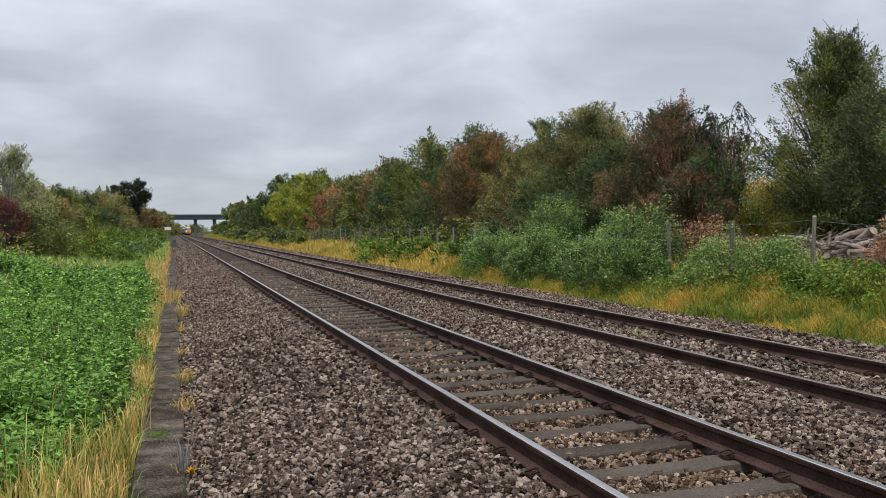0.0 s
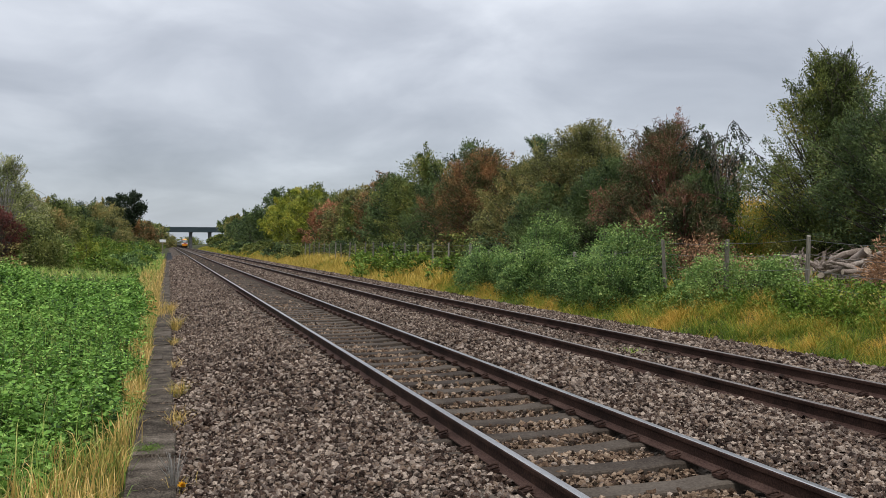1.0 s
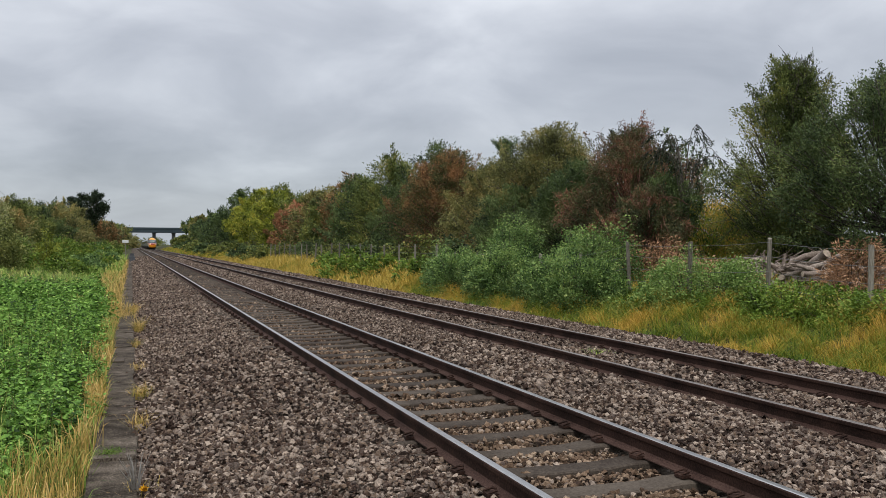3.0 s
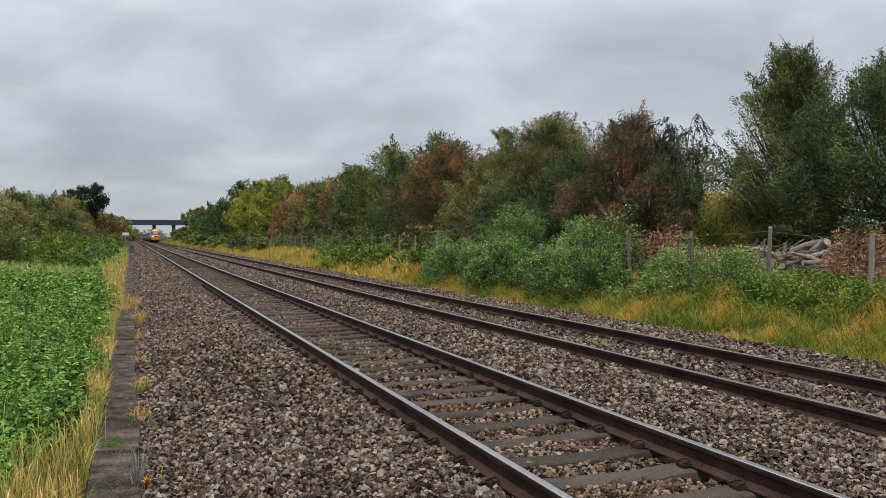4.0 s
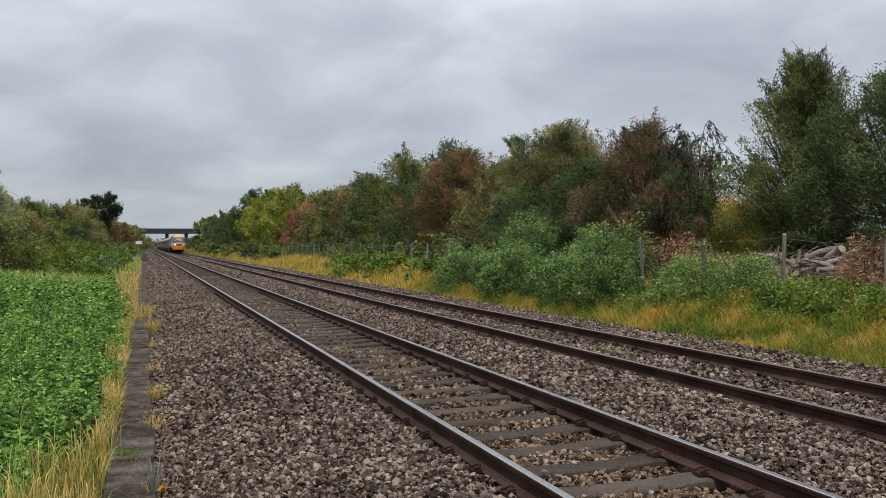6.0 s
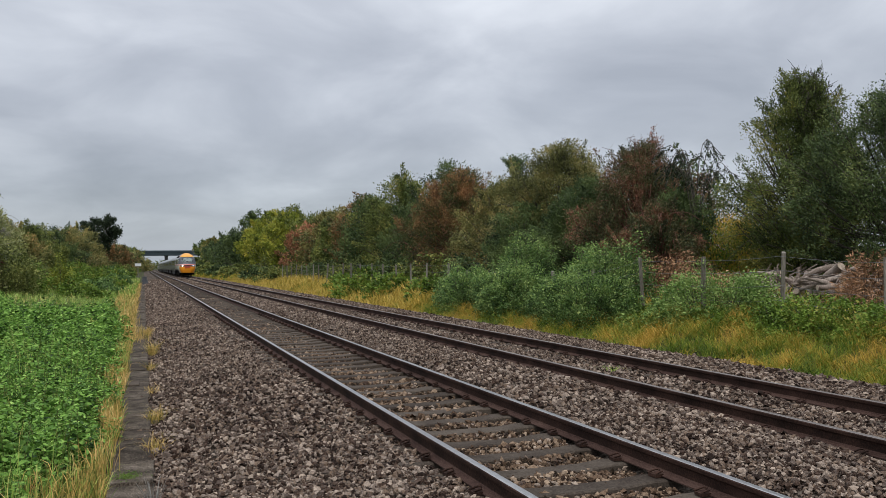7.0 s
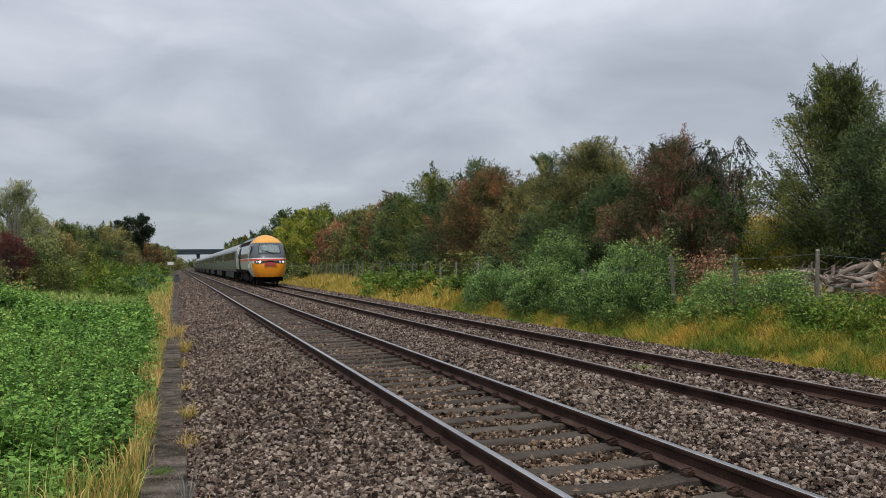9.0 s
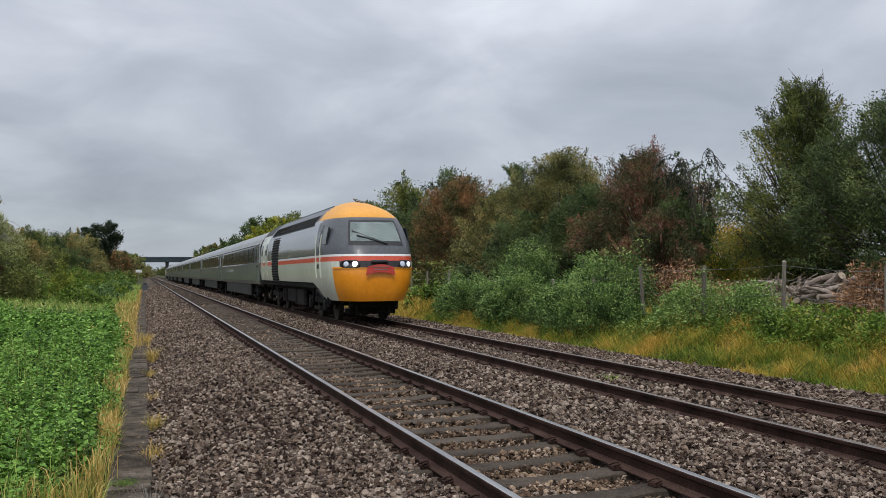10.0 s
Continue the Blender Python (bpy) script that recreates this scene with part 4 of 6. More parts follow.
    for i, (x, y, h, r) in enumerate(((19.5, 262, 4.5, 3.5), (20.5, 290, 4.5, 3.5), (22, 325, 5, 4), (25, 360, 6, 5), (30, 385, 8, 5))):
        T("tree", x, y, h, r, (L_GREEN, L_DARK)[i % 2], 140 + i, 3449, 0.620, "far green tree on the cutting side", 0.03, 50)
    # a second row behind closes the view to the field
    for i, (x, y, h) in enumerate(((21.5, 31, 4.4), (21, 34, 4.8), (21, 39, 5.2), (21, 46, 5.4), (21, 54, 5.6), (21, 62, 5.6), (21, 71, 5.2), (21, 82, 5.6), (22, 96, 6.2), (22, 112, 7.0), (22, 132, 7.2))):
        T("tree", x, y, h, 3.6, (L_DARK, L_OLIVE, L_GREEN)[i % 3], 160 + i, 4500, 0.125, "hedgerow tree behind the front row", 0.02, 60)


def seed_tree(x, y):
    """A dead-looking shrub: bare arching branches hung with dark seed heads."""
    rng = np.random.default_rng(104)
    z0 = float(ground_z(x, y)) - 0.05
    tr = thing("seed_tree", "bare arching shrub hung with dark drooping seed heads", "shrub", m=pose(x, y, z0))
    paths, P, A = [], [], []
    u = np.linspace(0, 1, 9)
    for k in range(15):
        th = rng.uniform(0, 2 * np.pi)
        top, out = rng.uniform(3.7, 4.9), rng.uniform(0.7, 1.7)
        o = np.array([math.cos(th), math.sin(th), 0.0])
        rise = top * np.sin(u * rng.uniform(1.9, 2.35))
        pts = o[None] * (out * u ** 2.2)[:, None] + np.stack([0.06 * np.sin(u * 6 + k), 0.06 * np.cos(u * 5 + k), rise], 1)
        paths.append((pts, 0.018 * (1 - 0.7 * u) + 0.004))
        for q in range(11):
            f = rng.uniform(4.2, 8)
            a = np.array([np.interp(f, np.arange(9), pts[:, c]) for c in range(3)])
            d = o * 0.25 + np.array([0, 0, -0.9]) + rng.normal(0, 0.22, 3)
            n_head = rng.uniform(0.16, 0.34)
            paths.append((np.stack([a, a + d * n_head * 0.5, a + d * n_head]), np.array([0.006, 0.005, 0.004])))
            for w in np.linspace(0.06, n_head, 12):
                P.append(a + d * w + rng.normal(0, 0.014, 3))
                A.append(d)
    V, F = tube_arrays(paths, 4)
    part_np("branch_rest", V, F, [BARK], tr, smooth=True)["kind"] = "stuff"
    P, A = np.array(P), np.array(A)
    V, F = quad_leaves(rng, P, np.full(len(P), 0.08), A, 0.5)
    part_np("seed_head_rest", V, F, [L_BLACK], tr, "dark drooping seed heads")["kind"] = "stuff"


def right_shrubs():
    S = make_shrub
    # the big blue-green bush in front of the fence, three plants grown together
    S("bush", 11.3, 21.6, 0.75, 2.8, 1.12, L_BUSH, 201, 36000, 0.060, "broad blue-green bush with pale new tips", upright=0.5, tips=L_TIP)
    S("bush", 11.3, 26.4, 0.75, 3.0, 1.28, L_BUSH, 202, 32000, 0.062, "broad blue-green bush with pale new tips", upright=0.5, tips=L_TIP)
    S("bush", 11.3, 30.6, 0.75, 2.6, 1.28, L_BUSH, 203, 22000, 0.066, "broad blue-green bush with pale new tips", upright=0.5, tips=L_TIP)
    S("bush", 13.0, 23.0, 0.8, 2.2, 1.62, L_BUSH, 204, 19000, 0.060, "green bush grown over the fence", tips=L_TIP)
    S("bush", 13.0, 28.8, 0.8, 1.9, 1.95, L_BUSH, 205, 18000, 0.062, "green bush grown over the fence", tips=L_TIP)
    # brambles over the fence
    S("bramble", 12.3, 16.9, 0.9, 2.0, 1.15, L_TIP, 206, 15000, 0.056, "light green bramble grown over the fence")
    S("bramble", 12.0, 13.4, 0.75, 1.9, 0.62, L_BRAMBLE, 207, 11000, 0.056, "green bramble at the foot of the fence")
    S("bramble", 12.1, 10.6, 0.8, 1.8, 0.60, L_BRAMBLE, 208, 10000, 0.056, "dark green bramble at the foot of the fence")
    S("bramble", 11.35, 18.2, 0.5, 1.3, 0.60, L_TIP, 209, 4500, 0.07, "light green bramble in the long grass")
    S("bramble", 12.1, 8.2, 0.8, 1.4, 0.70, L_BUSH, 215, 5000, 0.075, "dark green bramble at the foot of the fence")
    for i, (x, y, ry, h) in enumerate(((11.75, 11.6, 2.2, 0.42), (11.7, 15.6, 1.9, 0.45), (11.6, 18.9, 1.5, 0.40), (11.8, 8.6, 1.6, 0.40))):
        S("bramble", x, y, 0.4, ry, h, L_BRAMBLE, 270 + i, 6000, 0.052, "low dark green bramble creeping through the grass")
    for i, (x, y, rx, ry, h, m) in enumerate(((11.6, 36, 0.9, 2.2, 0.9, L_BRAMBLE), (11.3, 41.5, 1.0, 2.6, 1.0, L_BRAMBLE), (11.2, 47.5, 1.1, 3.0, 1.25, L_BRAMBLE), (11.8, 54, 1.0, 3.0, 0.9, L_BRAMBLE), (13.6, 36, 1.4, 3.0, 1.6, L_DARK), (13.6, 43, 1.4, 3.6, 1.6, L_GREEN), (13.6, 51, 1.4, 4.0, 1.6, L_DARK), (13.6, 60, 1.4, 4.5, 1.5, L_GREEN), (13.6, 70, 1.4, 5, 1.5, L_DARK), (13.6, 81, 1.5, 6, 1.6, L_GREEN))):
        S("bramble" if x < 13 else "bush", x, y, rx, ry, h, m, 220 + i, 3400, 0.12, "green bramble thicket against the fence" if x < 13 else "low dark green bush under the trees")
    for i, (x, y, rx, ry, h) in enumerate(((12.5, 88, 1.8, 7, 1.2), (12.5, 103, 2.0, 8, 1.3), (12.5, 120, 2.0, 9, 1.4), (12.6, 138, 2.0, 10, 1.4), (12.8, 160, 2.2, 12, 1.4), (13.2, 185, 2.4, 14, 1.4), (13.6, 215, 2.6, 17, 1.4), (14.2, 250, 2.8, 18, 1.4), (15, 290, 3, 22, 1.3), (16, 340, 3, 26, 1.3))):
        S("thicket", x, y, rx, ry, h, (L_GREEN, L_DARK, L_GREEN)[i % 3], 240 + i, 4600, 0.17 + 0.0015 * (y - 88), "green thicket on the cutting side")
    # the grassy mound and dead bracken behind the logs
    S("bracken", 14.4, 22.2, 1.2, 1.6, 1.25, L_BROWN, 260, 4500, 0.10, "dead brown bracken behind the fence", 0.3)
    S("bracken", 13.5, 18.6, 0.9, 1.5, 0.95, L_BROWN, 261, 4000, 0.09, "dead brown bracken behind the fence", 0.3)
    S("bracken", 13.4, 13.2, 0.7, 0.9, 1.25, L_BROWN, 262, 4200, 0.09, "brown dead stalks beside the log pile", 0.22)
    S("bush", 18.5, 24.3, 1.7, 2.2, 2.15, L_BANK, 263, 26000, 0.085, "pale rank growth on a mound", 0.28, upright=1.6)
    S("bush", 18.0, 19.6, 1.3, 1.6, 1.6, L_TALL, 264, 9000, 0.070, "dark green undergrowth beneath the tall tree", 0.45)
    seed_tree(17.0, 24.2)


def left_growth():
    T, S = make_tree, make_shrub
    T("willow", -8.1, 50.0, 5.5, 1.7, L_PALE, 301, 9500, 0.085, "pale drooping willow in the hedge", 0.05, 110, ragged=1.7, bark=PALE_BARK, shoots=60, fine=0.7, bare=0.15, arches=120)
    T("hawthorn", -7.5, 45.5, 2.8, 1.1, L_CRIMSON, 302, 4600, 0.075, "dark red hawthorn in the hedge", 0.03, 70, bare=0.2, arches=30)
    T("willow", -9.0, 57.5, 4.0, 2.0, L_PALE, 303, 18422, 0.096, "pale willow in the hedge", 0.04, 70, ragged=1.4, bark=PALE_BARK)
    T("tree", -8.6, 63.0, 3.9, 2.3, L_OLIVE, 304, 18422, 0.103, "olive-green tree in the hedge", 0.03, 70)
    T("tree", -8.3, 69.0, 4.2, 2.4, L_GREEN, 305, 18422, 0.110, "green tree in the hedge", 0.03, 70, ragged=1.2, shoots=20)
    T("tree", -8.3, 77.0, 4.4, 2.6, L_GREEN, 306, 17005, 0.110, "green tree in the hedge", 0.03, 70)
    T("tree", -8.0, 86.0, 4.4, 2.8, L_DARK, 307, 17005, 0.118, "dark green tree in the hedge", 0.03, 70, ragged=1.3, shoots=20)
    T("tree", -7.6, 97.0, 4.6, 3.0, L_OLIVE, 308, 15587, 0.126, "olive-green tree in the hedge", 0.03, 65)
    T("tree", -7.4, 110.0, 5.0, 3.2, L_OLIVE, 309, 15587, 0.133, "olive-green tree in the hedge", 0.03, 65)
    T("tree", -8.2, 126.0, 6.4, 3.2, L_OLIVE, 310, 8337, 0.206, "rounded olive tree above the hedge", 0.04, 60)
    T("tree", -6.8, 150.0, 9.3, 3.0, L_BLACK, 311, 10837, 0.217, "tall nearly black ivy-covered tree over bare stems", 0.38, 60, shape=1.5, bark=PALE_BARK)
    T("tree", -5.2, 165.0, 5.2, 3.2, L_RUST, 312, 7503, 0.217, "thin brownish tree beside the line", 0.05, 60, ragged=1.4)
    T("tree", -5.0, 185.0, 4.2, 3.4, L_RUST, 313, 6670, 0.239, "thin brownish tree beside the line", 0.05, 60, ragged=1.4)
    T("tree", -6.0, 215.0, 4.0, 4.5, L_OLIVE, 314, 4600, 0.388, "olive-green tree beside the line", 0.04, 55)
    for i, (x, y, h, r) in enumerate(((-7, 255, 4.5, 5.5), (-8, 300, 4.5, 6), (-9, 350, 4.5, 7), (-2.5, 470, 6.5, 6), (-6, 520, 8, 8), (-3, 600, 8.5, 9), (14, 640, 4, 9))):
        T("tree", x, y, h, r, (L_GREEN, L_OLIVE)[i % 2], 320 + i, 2875, 0.651, "far green tree beside the line", 0.03, 45)
    S("bush", -4.9, 58.5, 0.8, 1.3, 1.95, L_YELLOW, 330, 5000, 0.085, "yellow-flecked bush in front of the hedge")
    S("bush", -5.4, 76.0, 1.5, 4.5, 2.1, L_BRAMBLE, 331, 8000, 0.10, "green bush in front of the hedge")
    S("bush", -7.4, 55.0, 1.3, 3.2, 1.9, L_LIME, 332, 5000, 0.11, "olive bush in front of the hedge")
    S("bush", -6.1, 46.8, 1.1, 1.9, 2.7, L_LIME, 354, 11000, 0.080, "yellow-green flowering bush in the hedge")
    S("bush", -7.6, 48.5, 1.2, 2.6, 2.3, L_OLIVE, 355, 7000, 0.095, "olive bush in front of the hedge")
    S("bush", -6.4, 58.0, 1.0, 2.6, 2.0, L_LIME, 356, 8000, 0.085, "green bush in front of the hedge")
    for i, (x, y, rx, ry, h) in enumerate(((-3.4, 55.0, 1.2, 4.0, 1.0), (-2.7, 65.0, 1.1, 5.0, 1.1), (-2.4, 77.0, 1.0, 6.0, 1.1), (-2.3, 92.0, 1.0, 7.0, 1.2))):
        S("bramble", x, y, rx, ry, h, (L_BRAMBLE, L_BUSH)[i % 2], 360 + i, 4600, 0.11 + 0.01 * i, "green bramble sprawling towards the line")
    S("bramble", -7.6, 45.0, 1.3, 4.5, 1.3, L_OLIVE, 351, 5000, 0.10, "green bramble in front of the hedge")
    S("bramble", -6.2, 54.0, 1.3, 5.0, 1.4, L_BRAMBLE, 352, 5000, 0.11, "green bramble in front of the hedge")
    S("bramble", -4.9, 66.0, 1.2, 6.0, 1.3, L_BRAMBLE, 353, 5000, 0.12, "green bramble in front of the hedge")
    S("bramble", -4.6, 88.0, 1.7, 6.0, 1.7, L_BRAMBLE, 333, 5500, 0.15, "deep green bramble on the bank")
    S("bramble", -3.9, 101.0, 1.7, 7.0, 1.7, L_BRAMBLE, 334, 5500, 0.16, "deep green bramble on the bank")
    S("bramble", -3.4, 117.0, 1.6, 8.0, 1.7, L_BUSH, 335, 5500, 0.18, "deep green bramble on the bank")
    S("bramble", -3.2, 135.0, 1.6, 9.0, 1.8, L_BRAMBLE, 336, 5500, 0.2, "deep green bramble on the bank")
    for i, (y, h) in enumerate(((156, 2.0), (182, 2.2), (215, 2.2), (255, 2.4), (300, 2.4), (350, 2.4))):
        S("thicket", -3.6, y, 1.9, 16 + i * 2, h, (L_GREEN, L_BRAMBLE)[i % 2], 340 + i, 3400, 0.26 + 0.03 * i, "green thicket beside the line")


right_trees()
right_shrubs()
left_growth()

# ---- grass, nettles and tufts ----


def strew(rng, n, x0, x1, y0, y1, near=0.0):
    """Random places in a stretch of the plan, denser towards its start when near > 0."""
    u = rng.uniform(0, 1, n) ** (1 + near)
    return rng.uniform(x0, x1, n), y0 + (y1 - y0) * u


def place(x, y, dz=-0.03):
    return np.stack([x, y, ground_z(x, y) + dz], 1)


def stuff(name, V, F, mat, label, category):
    ob = new(name, mesh_np(name, V, F, [mat]))
    return tagged(ob, label, category, kind="stuff")


def build_nettles():
    rng = np.random.default_rng(401)
    m = 1500
    cx, cy = strew(rng, m, -8.8, -0.35, 6.6, 40.0, 1.0)
    cr, ch = rng.uniform(0.16, 0.42, m), rng.uniform(0.55, 1.15, m) * (1 + 0.22 * smooth_noise(cx, cy, 0.7, 1.0))
    per = 7
    x = np.repeat(cx, per) + rng.normal(0, 1, m * per) * np.repeat(cr, per) * 0.62
    y = np.repeat(cy, per) + rng.normal(0, 1, m * per) * np.repeat(cr, per) * 0.62
    off = np.hypot(x - np.repeat(cx, per), y - np.repeat(cy, per)) / np.repeat(cr, per)
    edge = -0.52 - 0.30 * smooth_noise(x * 0, y, 1.0, 3.0) - np.where(y < 8.8, (8.8 - y) * 0.40, 0)
    keep = (x < edge) & (x > -0.30 * y - 0.8)
    keep &= y < 30 + 6 * smooth_noise(x, y * 0, 1.3, 2.0) + rng.normal(0, 2.0, len(x))
    keep &= smooth_noise(x, y, 2.4, 2.0) + rng.normal(0, 0.12, len(x)) > -0.52
    x, y, off = x[keep], y[keep], off[keep]
    H = 0.70 * np.repeat(ch, per)[keep] * np.clip(1.08 - 0.34 * off ** 2, 0.42, 1.1) * rng.uniform(0.85, 1.12, len(x)) * np.clip(0.60 + (edge[keep] - x) * 0.9, 0.60, 1.0)
    H *= 1 + 0.38 * smooth_noise(x, y, 1.5, 6.0)
    base = place(x, y)
    lean = np.stack([rng.normal(0, 0.10, len(x)), rng.normal(0, 0.10, len(x)), np.ones(len(x))], 1)
    P, A, S = [], [], []
    for k, lv in enumerate(np.linspace(0.40, 1.0, 7)):
        turn = rng.uniform(0, np.pi, len(x))
        for q in range(4):
            th = turn + q * np.pi / 2 + rng.normal(0, 0.25, len(x))
            out = np.stack([np.cos(th), np.sin(th), np.full(len(x), 0.10 - 0.75 * (1 - lv) - (0.25 if q % 2 else 0.0))], 1)
            P.append(base + lean * (H * (lv - 0.03 * (q % 2)))[:, None] + out * 0.015 + rng.normal(0, 0.008, (len(x), 3)))
            A.append(out * 1.6)
            S.append(0.100 * (1.25 - 0.55 * lv ** 3) * np.clip(y / 18, 0.72, 1.3) * (1.0 if q % 2 == 0 else 0.8))
    P, S, A = np.concatenate(P), np.concatenate(S), np.concatenate(A)
    far = P[:, 1] > 11
    V, F = leaf_arrays(rng, P[~far], S[~far], A[~far], 0.52, 0.35)
    stuff("nettles", V, F, L_NETTLE, "dense bed of bright green nettles", "nettles")
    V, F = quad_leaves(rng, P[far], S[far], A[far], 0.50)
    stuff("far_nettles", V, F, L_NETTLE, "bed of green nettles along the verge", "nettles")
    tip = base + lean * H[:, None]
    paths = [(np.stack([b, (b + t) / 2 + rng.normal(0, 0.01, 3), t]), np.array([0.004, 0.0035, 0.002])) for b, t in zip(base[::2], tip[::2])]
    V, F = tube_arrays(paths, 3)
    stuff("nettle_stems", V, F, L_STEM, "thin green nettle stems", "nettles")


def tussocks(rng, cx, cy, per, radius, height, width, lean):
    """Blades that fan out from the middle of their tussock."""
    n = len(cx)
    th, u = rng.uniform(0, 2 * np.pi, (n, per)), np.sqrt(rng.uniform(0, 1, (n, per)))
    rr = radius * rng.uniform(0.6, 1.4, n)[:, None] * u
    x, y = (cx[:, None] + np.cos(th) * rr).ravel(), (cy[:, None] + np.sin(th) * rr).ravel()
    P = place(x, y)
    N = n * per
    H = (height[:, None] * rng.uniform(0.6, 1.15, (n, per)) * (1.1 - 0.35 * u)).ravel()[:, None]
    a = th.ravel() + rng.normal(0, 0.5, N)
    ln = (lean * (0.25 + u.ravel()) * rng.uniform(0.5, 1.4, N))
    d = np.stack([np.cos(a) * ln - 0.06, np.sin(a) * ln, np.zeros(N)], 1) * H
    ph = a + np.pi / 2 + rng.normal(0, 0.5, N)
    s = np.stack([np.cos(ph), np.sin(ph), np.zeros(N)], 1) * (width * rng.uniform(0.6, 1.4, N))[:, None] * 0.5
    up = np.array([[0, 0, 1.0]])
    p1, p2, p3 = P + d * 0.22 + up * H * 0.48, P + d * 0.66 + up * H * 0.80, P + d * 1.2 + up * H * (0.92 - 0.35 * np.minimum(ln, 1.3))[:, None]
    V = np.stack([P - s, P + s, p1 - s * 0.9, p1 + s * 0.9, p2 - s * 0.6, p2 + s * 0.6, p3], 1).reshape(-1, 3)
    t = np.array([[0, 1, 3], [0, 3, 2], [2, 3, 5], [2, 5, 4], [4, 5, 6]])
    return V, (np.arange(N)[:, None, None] * 7 + t[None]).reshape(-1, 3)


def build_grass():
    rng = np.random.default_rng(402)
    # straw in clumps along the trough, and the dry corner where the nettles end
    xs, ys = [], []
    for cx, cy, sx, sy, nb in ((-0.46, 16.4, 0.13, 0.9, 750), (-0.40, 11.4, 0.09, 0.75, 480), (-0.33, 25.5, 0.18, 1.7, 800), (0.02, 26.5, 0.12, 1.3, 300), (-0.50, 21.5, 0.14, 0.8, 220), (-0.48, 32.0, 0.16, 2.0, 400), (-0.44, 8.9, 0.07, 0.5, 160)):
        xs.append(rng.normal(cx, sx, nb))
        ys.append(rng.normal(cy, sy, nb))
    x2, y2 = strew(rng, 4600, -2.4, -0.36, 5.6, 8.9)
    ok = (x2 > -0.38 - (8.7 - y2) * 0.66) & (smooth_noise(x2, y2, 3.0, 2.0) + rng.normal(0, 0.3, len(x2)) > -0.35)
    x, y = np.concatenate(xs + [x2[ok]]), np.concatenate(ys + [y2[ok]])
    x = np.where((y > 9) & (y < 24), np.minimum(x, -0.31), x)
    V, F = blade_arrays(rng, place(x, y), 0.38, 0.0062, 0.26, fluff=0.5)
    stuff("straw_grass", V, F, L_STRAW, "dry straw-coloured grass beside the cable trough", "grass")
    x, y = strew(rng, 3400, -1.5, -0.27, 25, 110, 0.6)
    V, F = blade_arrays(rng, place(x, y), 0.42, 0.02, 0.45, fluff=0.3)
    stuff("far_straw_grass", V, F, L_STRAW, "dry straw-coloured grass along the line", "grass")
    # single tufts in the ballast beside the trough
    for k, (tx, ty, nb, hh) in enumerate(((0.09, 9.95, 110, 0.20), (0.12, 11.9, 170, 0.21), (0.08, 14.6, 70, 0.15), (0.11, 17.9, 110, 0.20), (0.16, 21.0, 260, 0.36), (0.04, 7.3, 40, 0.14), (0.1, 27.0, 200, 0.3), (6.95, 12.25, 220, 0.07))):
        a, b = rng.normal(tx, 0.055 if k < 7 else 0.10, nb), rng.normal(ty, 0.13, nb)
        P = np.stack([a, b, ballast_z(np.clip(a, 0.05, 9)) - 0.02], 1)
        V, F = blade_arrays(rng, P, hh * rng.uniform(0.45, 1.15, nb), 0.0048, 1.0)
        me = mesh_np("grass_tuft", V, F, [L_STRAW if k < 7 else L_VERGE])
        tagged(new("grass_tuft", me), "small dry grass tuft in the ballast" if k < 7 else "low green moss tuft between the rails", "grass tuft", kind="stuff")
    # rank green verge beyond the nettles
    x, y = strew(rng, 24000, -10.5, -0.6, 20, 85, 0.7)
    keep = x > -0.22 * y - 1
    V, F = blade_arrays(rng, place(x[keep], y[keep]), 0.36, 0.014, 0.95)
    stuff("verge_grass", V, F, L_VERGE, "rank green verge grass", "grass")
    x, y = strew(rng, 5000, -4.5, -0.6, 60, 150, 0.3)
    V, F = blade_arrays(rng, place(x, y), 0.55, 0.05, 0.5)
    stuff("far_verge_grass", V, F, L_VERGE, "green verge grass along the line", "grass")
    x, y = strew(rng, 6500, -1.8, -0.32, 5.6, 26, 0.8)
    ok = (x > -0.55 - np.clip(9.3 - y, 0.10, 4) * 0.6) & ((y > 9) | (rng.random(len(x)) < 0.35))
    V, F = blade_arrays(rng, place(x[ok], y[ok]), 0.34, 0.0075, 0.5, wind=(0.12, 0.0))
    stuff("short_green_grass", V, F, L_VERGE, "short green grass beside the cable trough", "grass")
    # moss on a lid, and a dry plant with one yellow flower at the edge of the stones
    x, y = rng.normal(-0.17, 0.07, 520), rng.normal(8.70, 0.09, 520)
    V, F = blade_arrays(rng, np.stack([x, y, np.full(520, -0.430)], 1), 0.022, 0.009, 0.9)
    stuff("moss_patch", V, F, L_BRAMBLE, "green moss on a trough lid", "moss")
    dry = thing("dry_plant", "bleached dry weed with one yellow flower beside the trough", "weed", m=pose(0.05, 7.30, -0.46))
    paths = []
    for k in range(26):
        th, q = rng.uniform(0, 2 * np.pi), rng.uniform(0.10, 0.34)
        o = np.array([math.cos(th), math.sin(th), 0]) * rng.uniform(0.04, 0.16)
        paths.append((np.stack([o * 0.1, o * 0.5 + [0, 0, q * 0.6], o + [0, 0, q]]), np.array([0.0035, 0.003, 0.0015])))
    V, F = tube_arrays(paths, 4)
    part_np("stem_rest", V, F, [PALE_BARK], dry, "bleached thin stems")["kind"] = "stuff"
    th = rng.uniform(0, 2 * np.pi, 40)
    V, F = leaf_arrays(rng, np.tile([[0.06, -0.06, 0.045]], (40, 1)) + rng.normal(0, 0.006, (40, 3)), 0.030, np.stack([np.cos(th), np.sin(th), np.full(40, 0.5)], 1) * 1.5, 0.5)
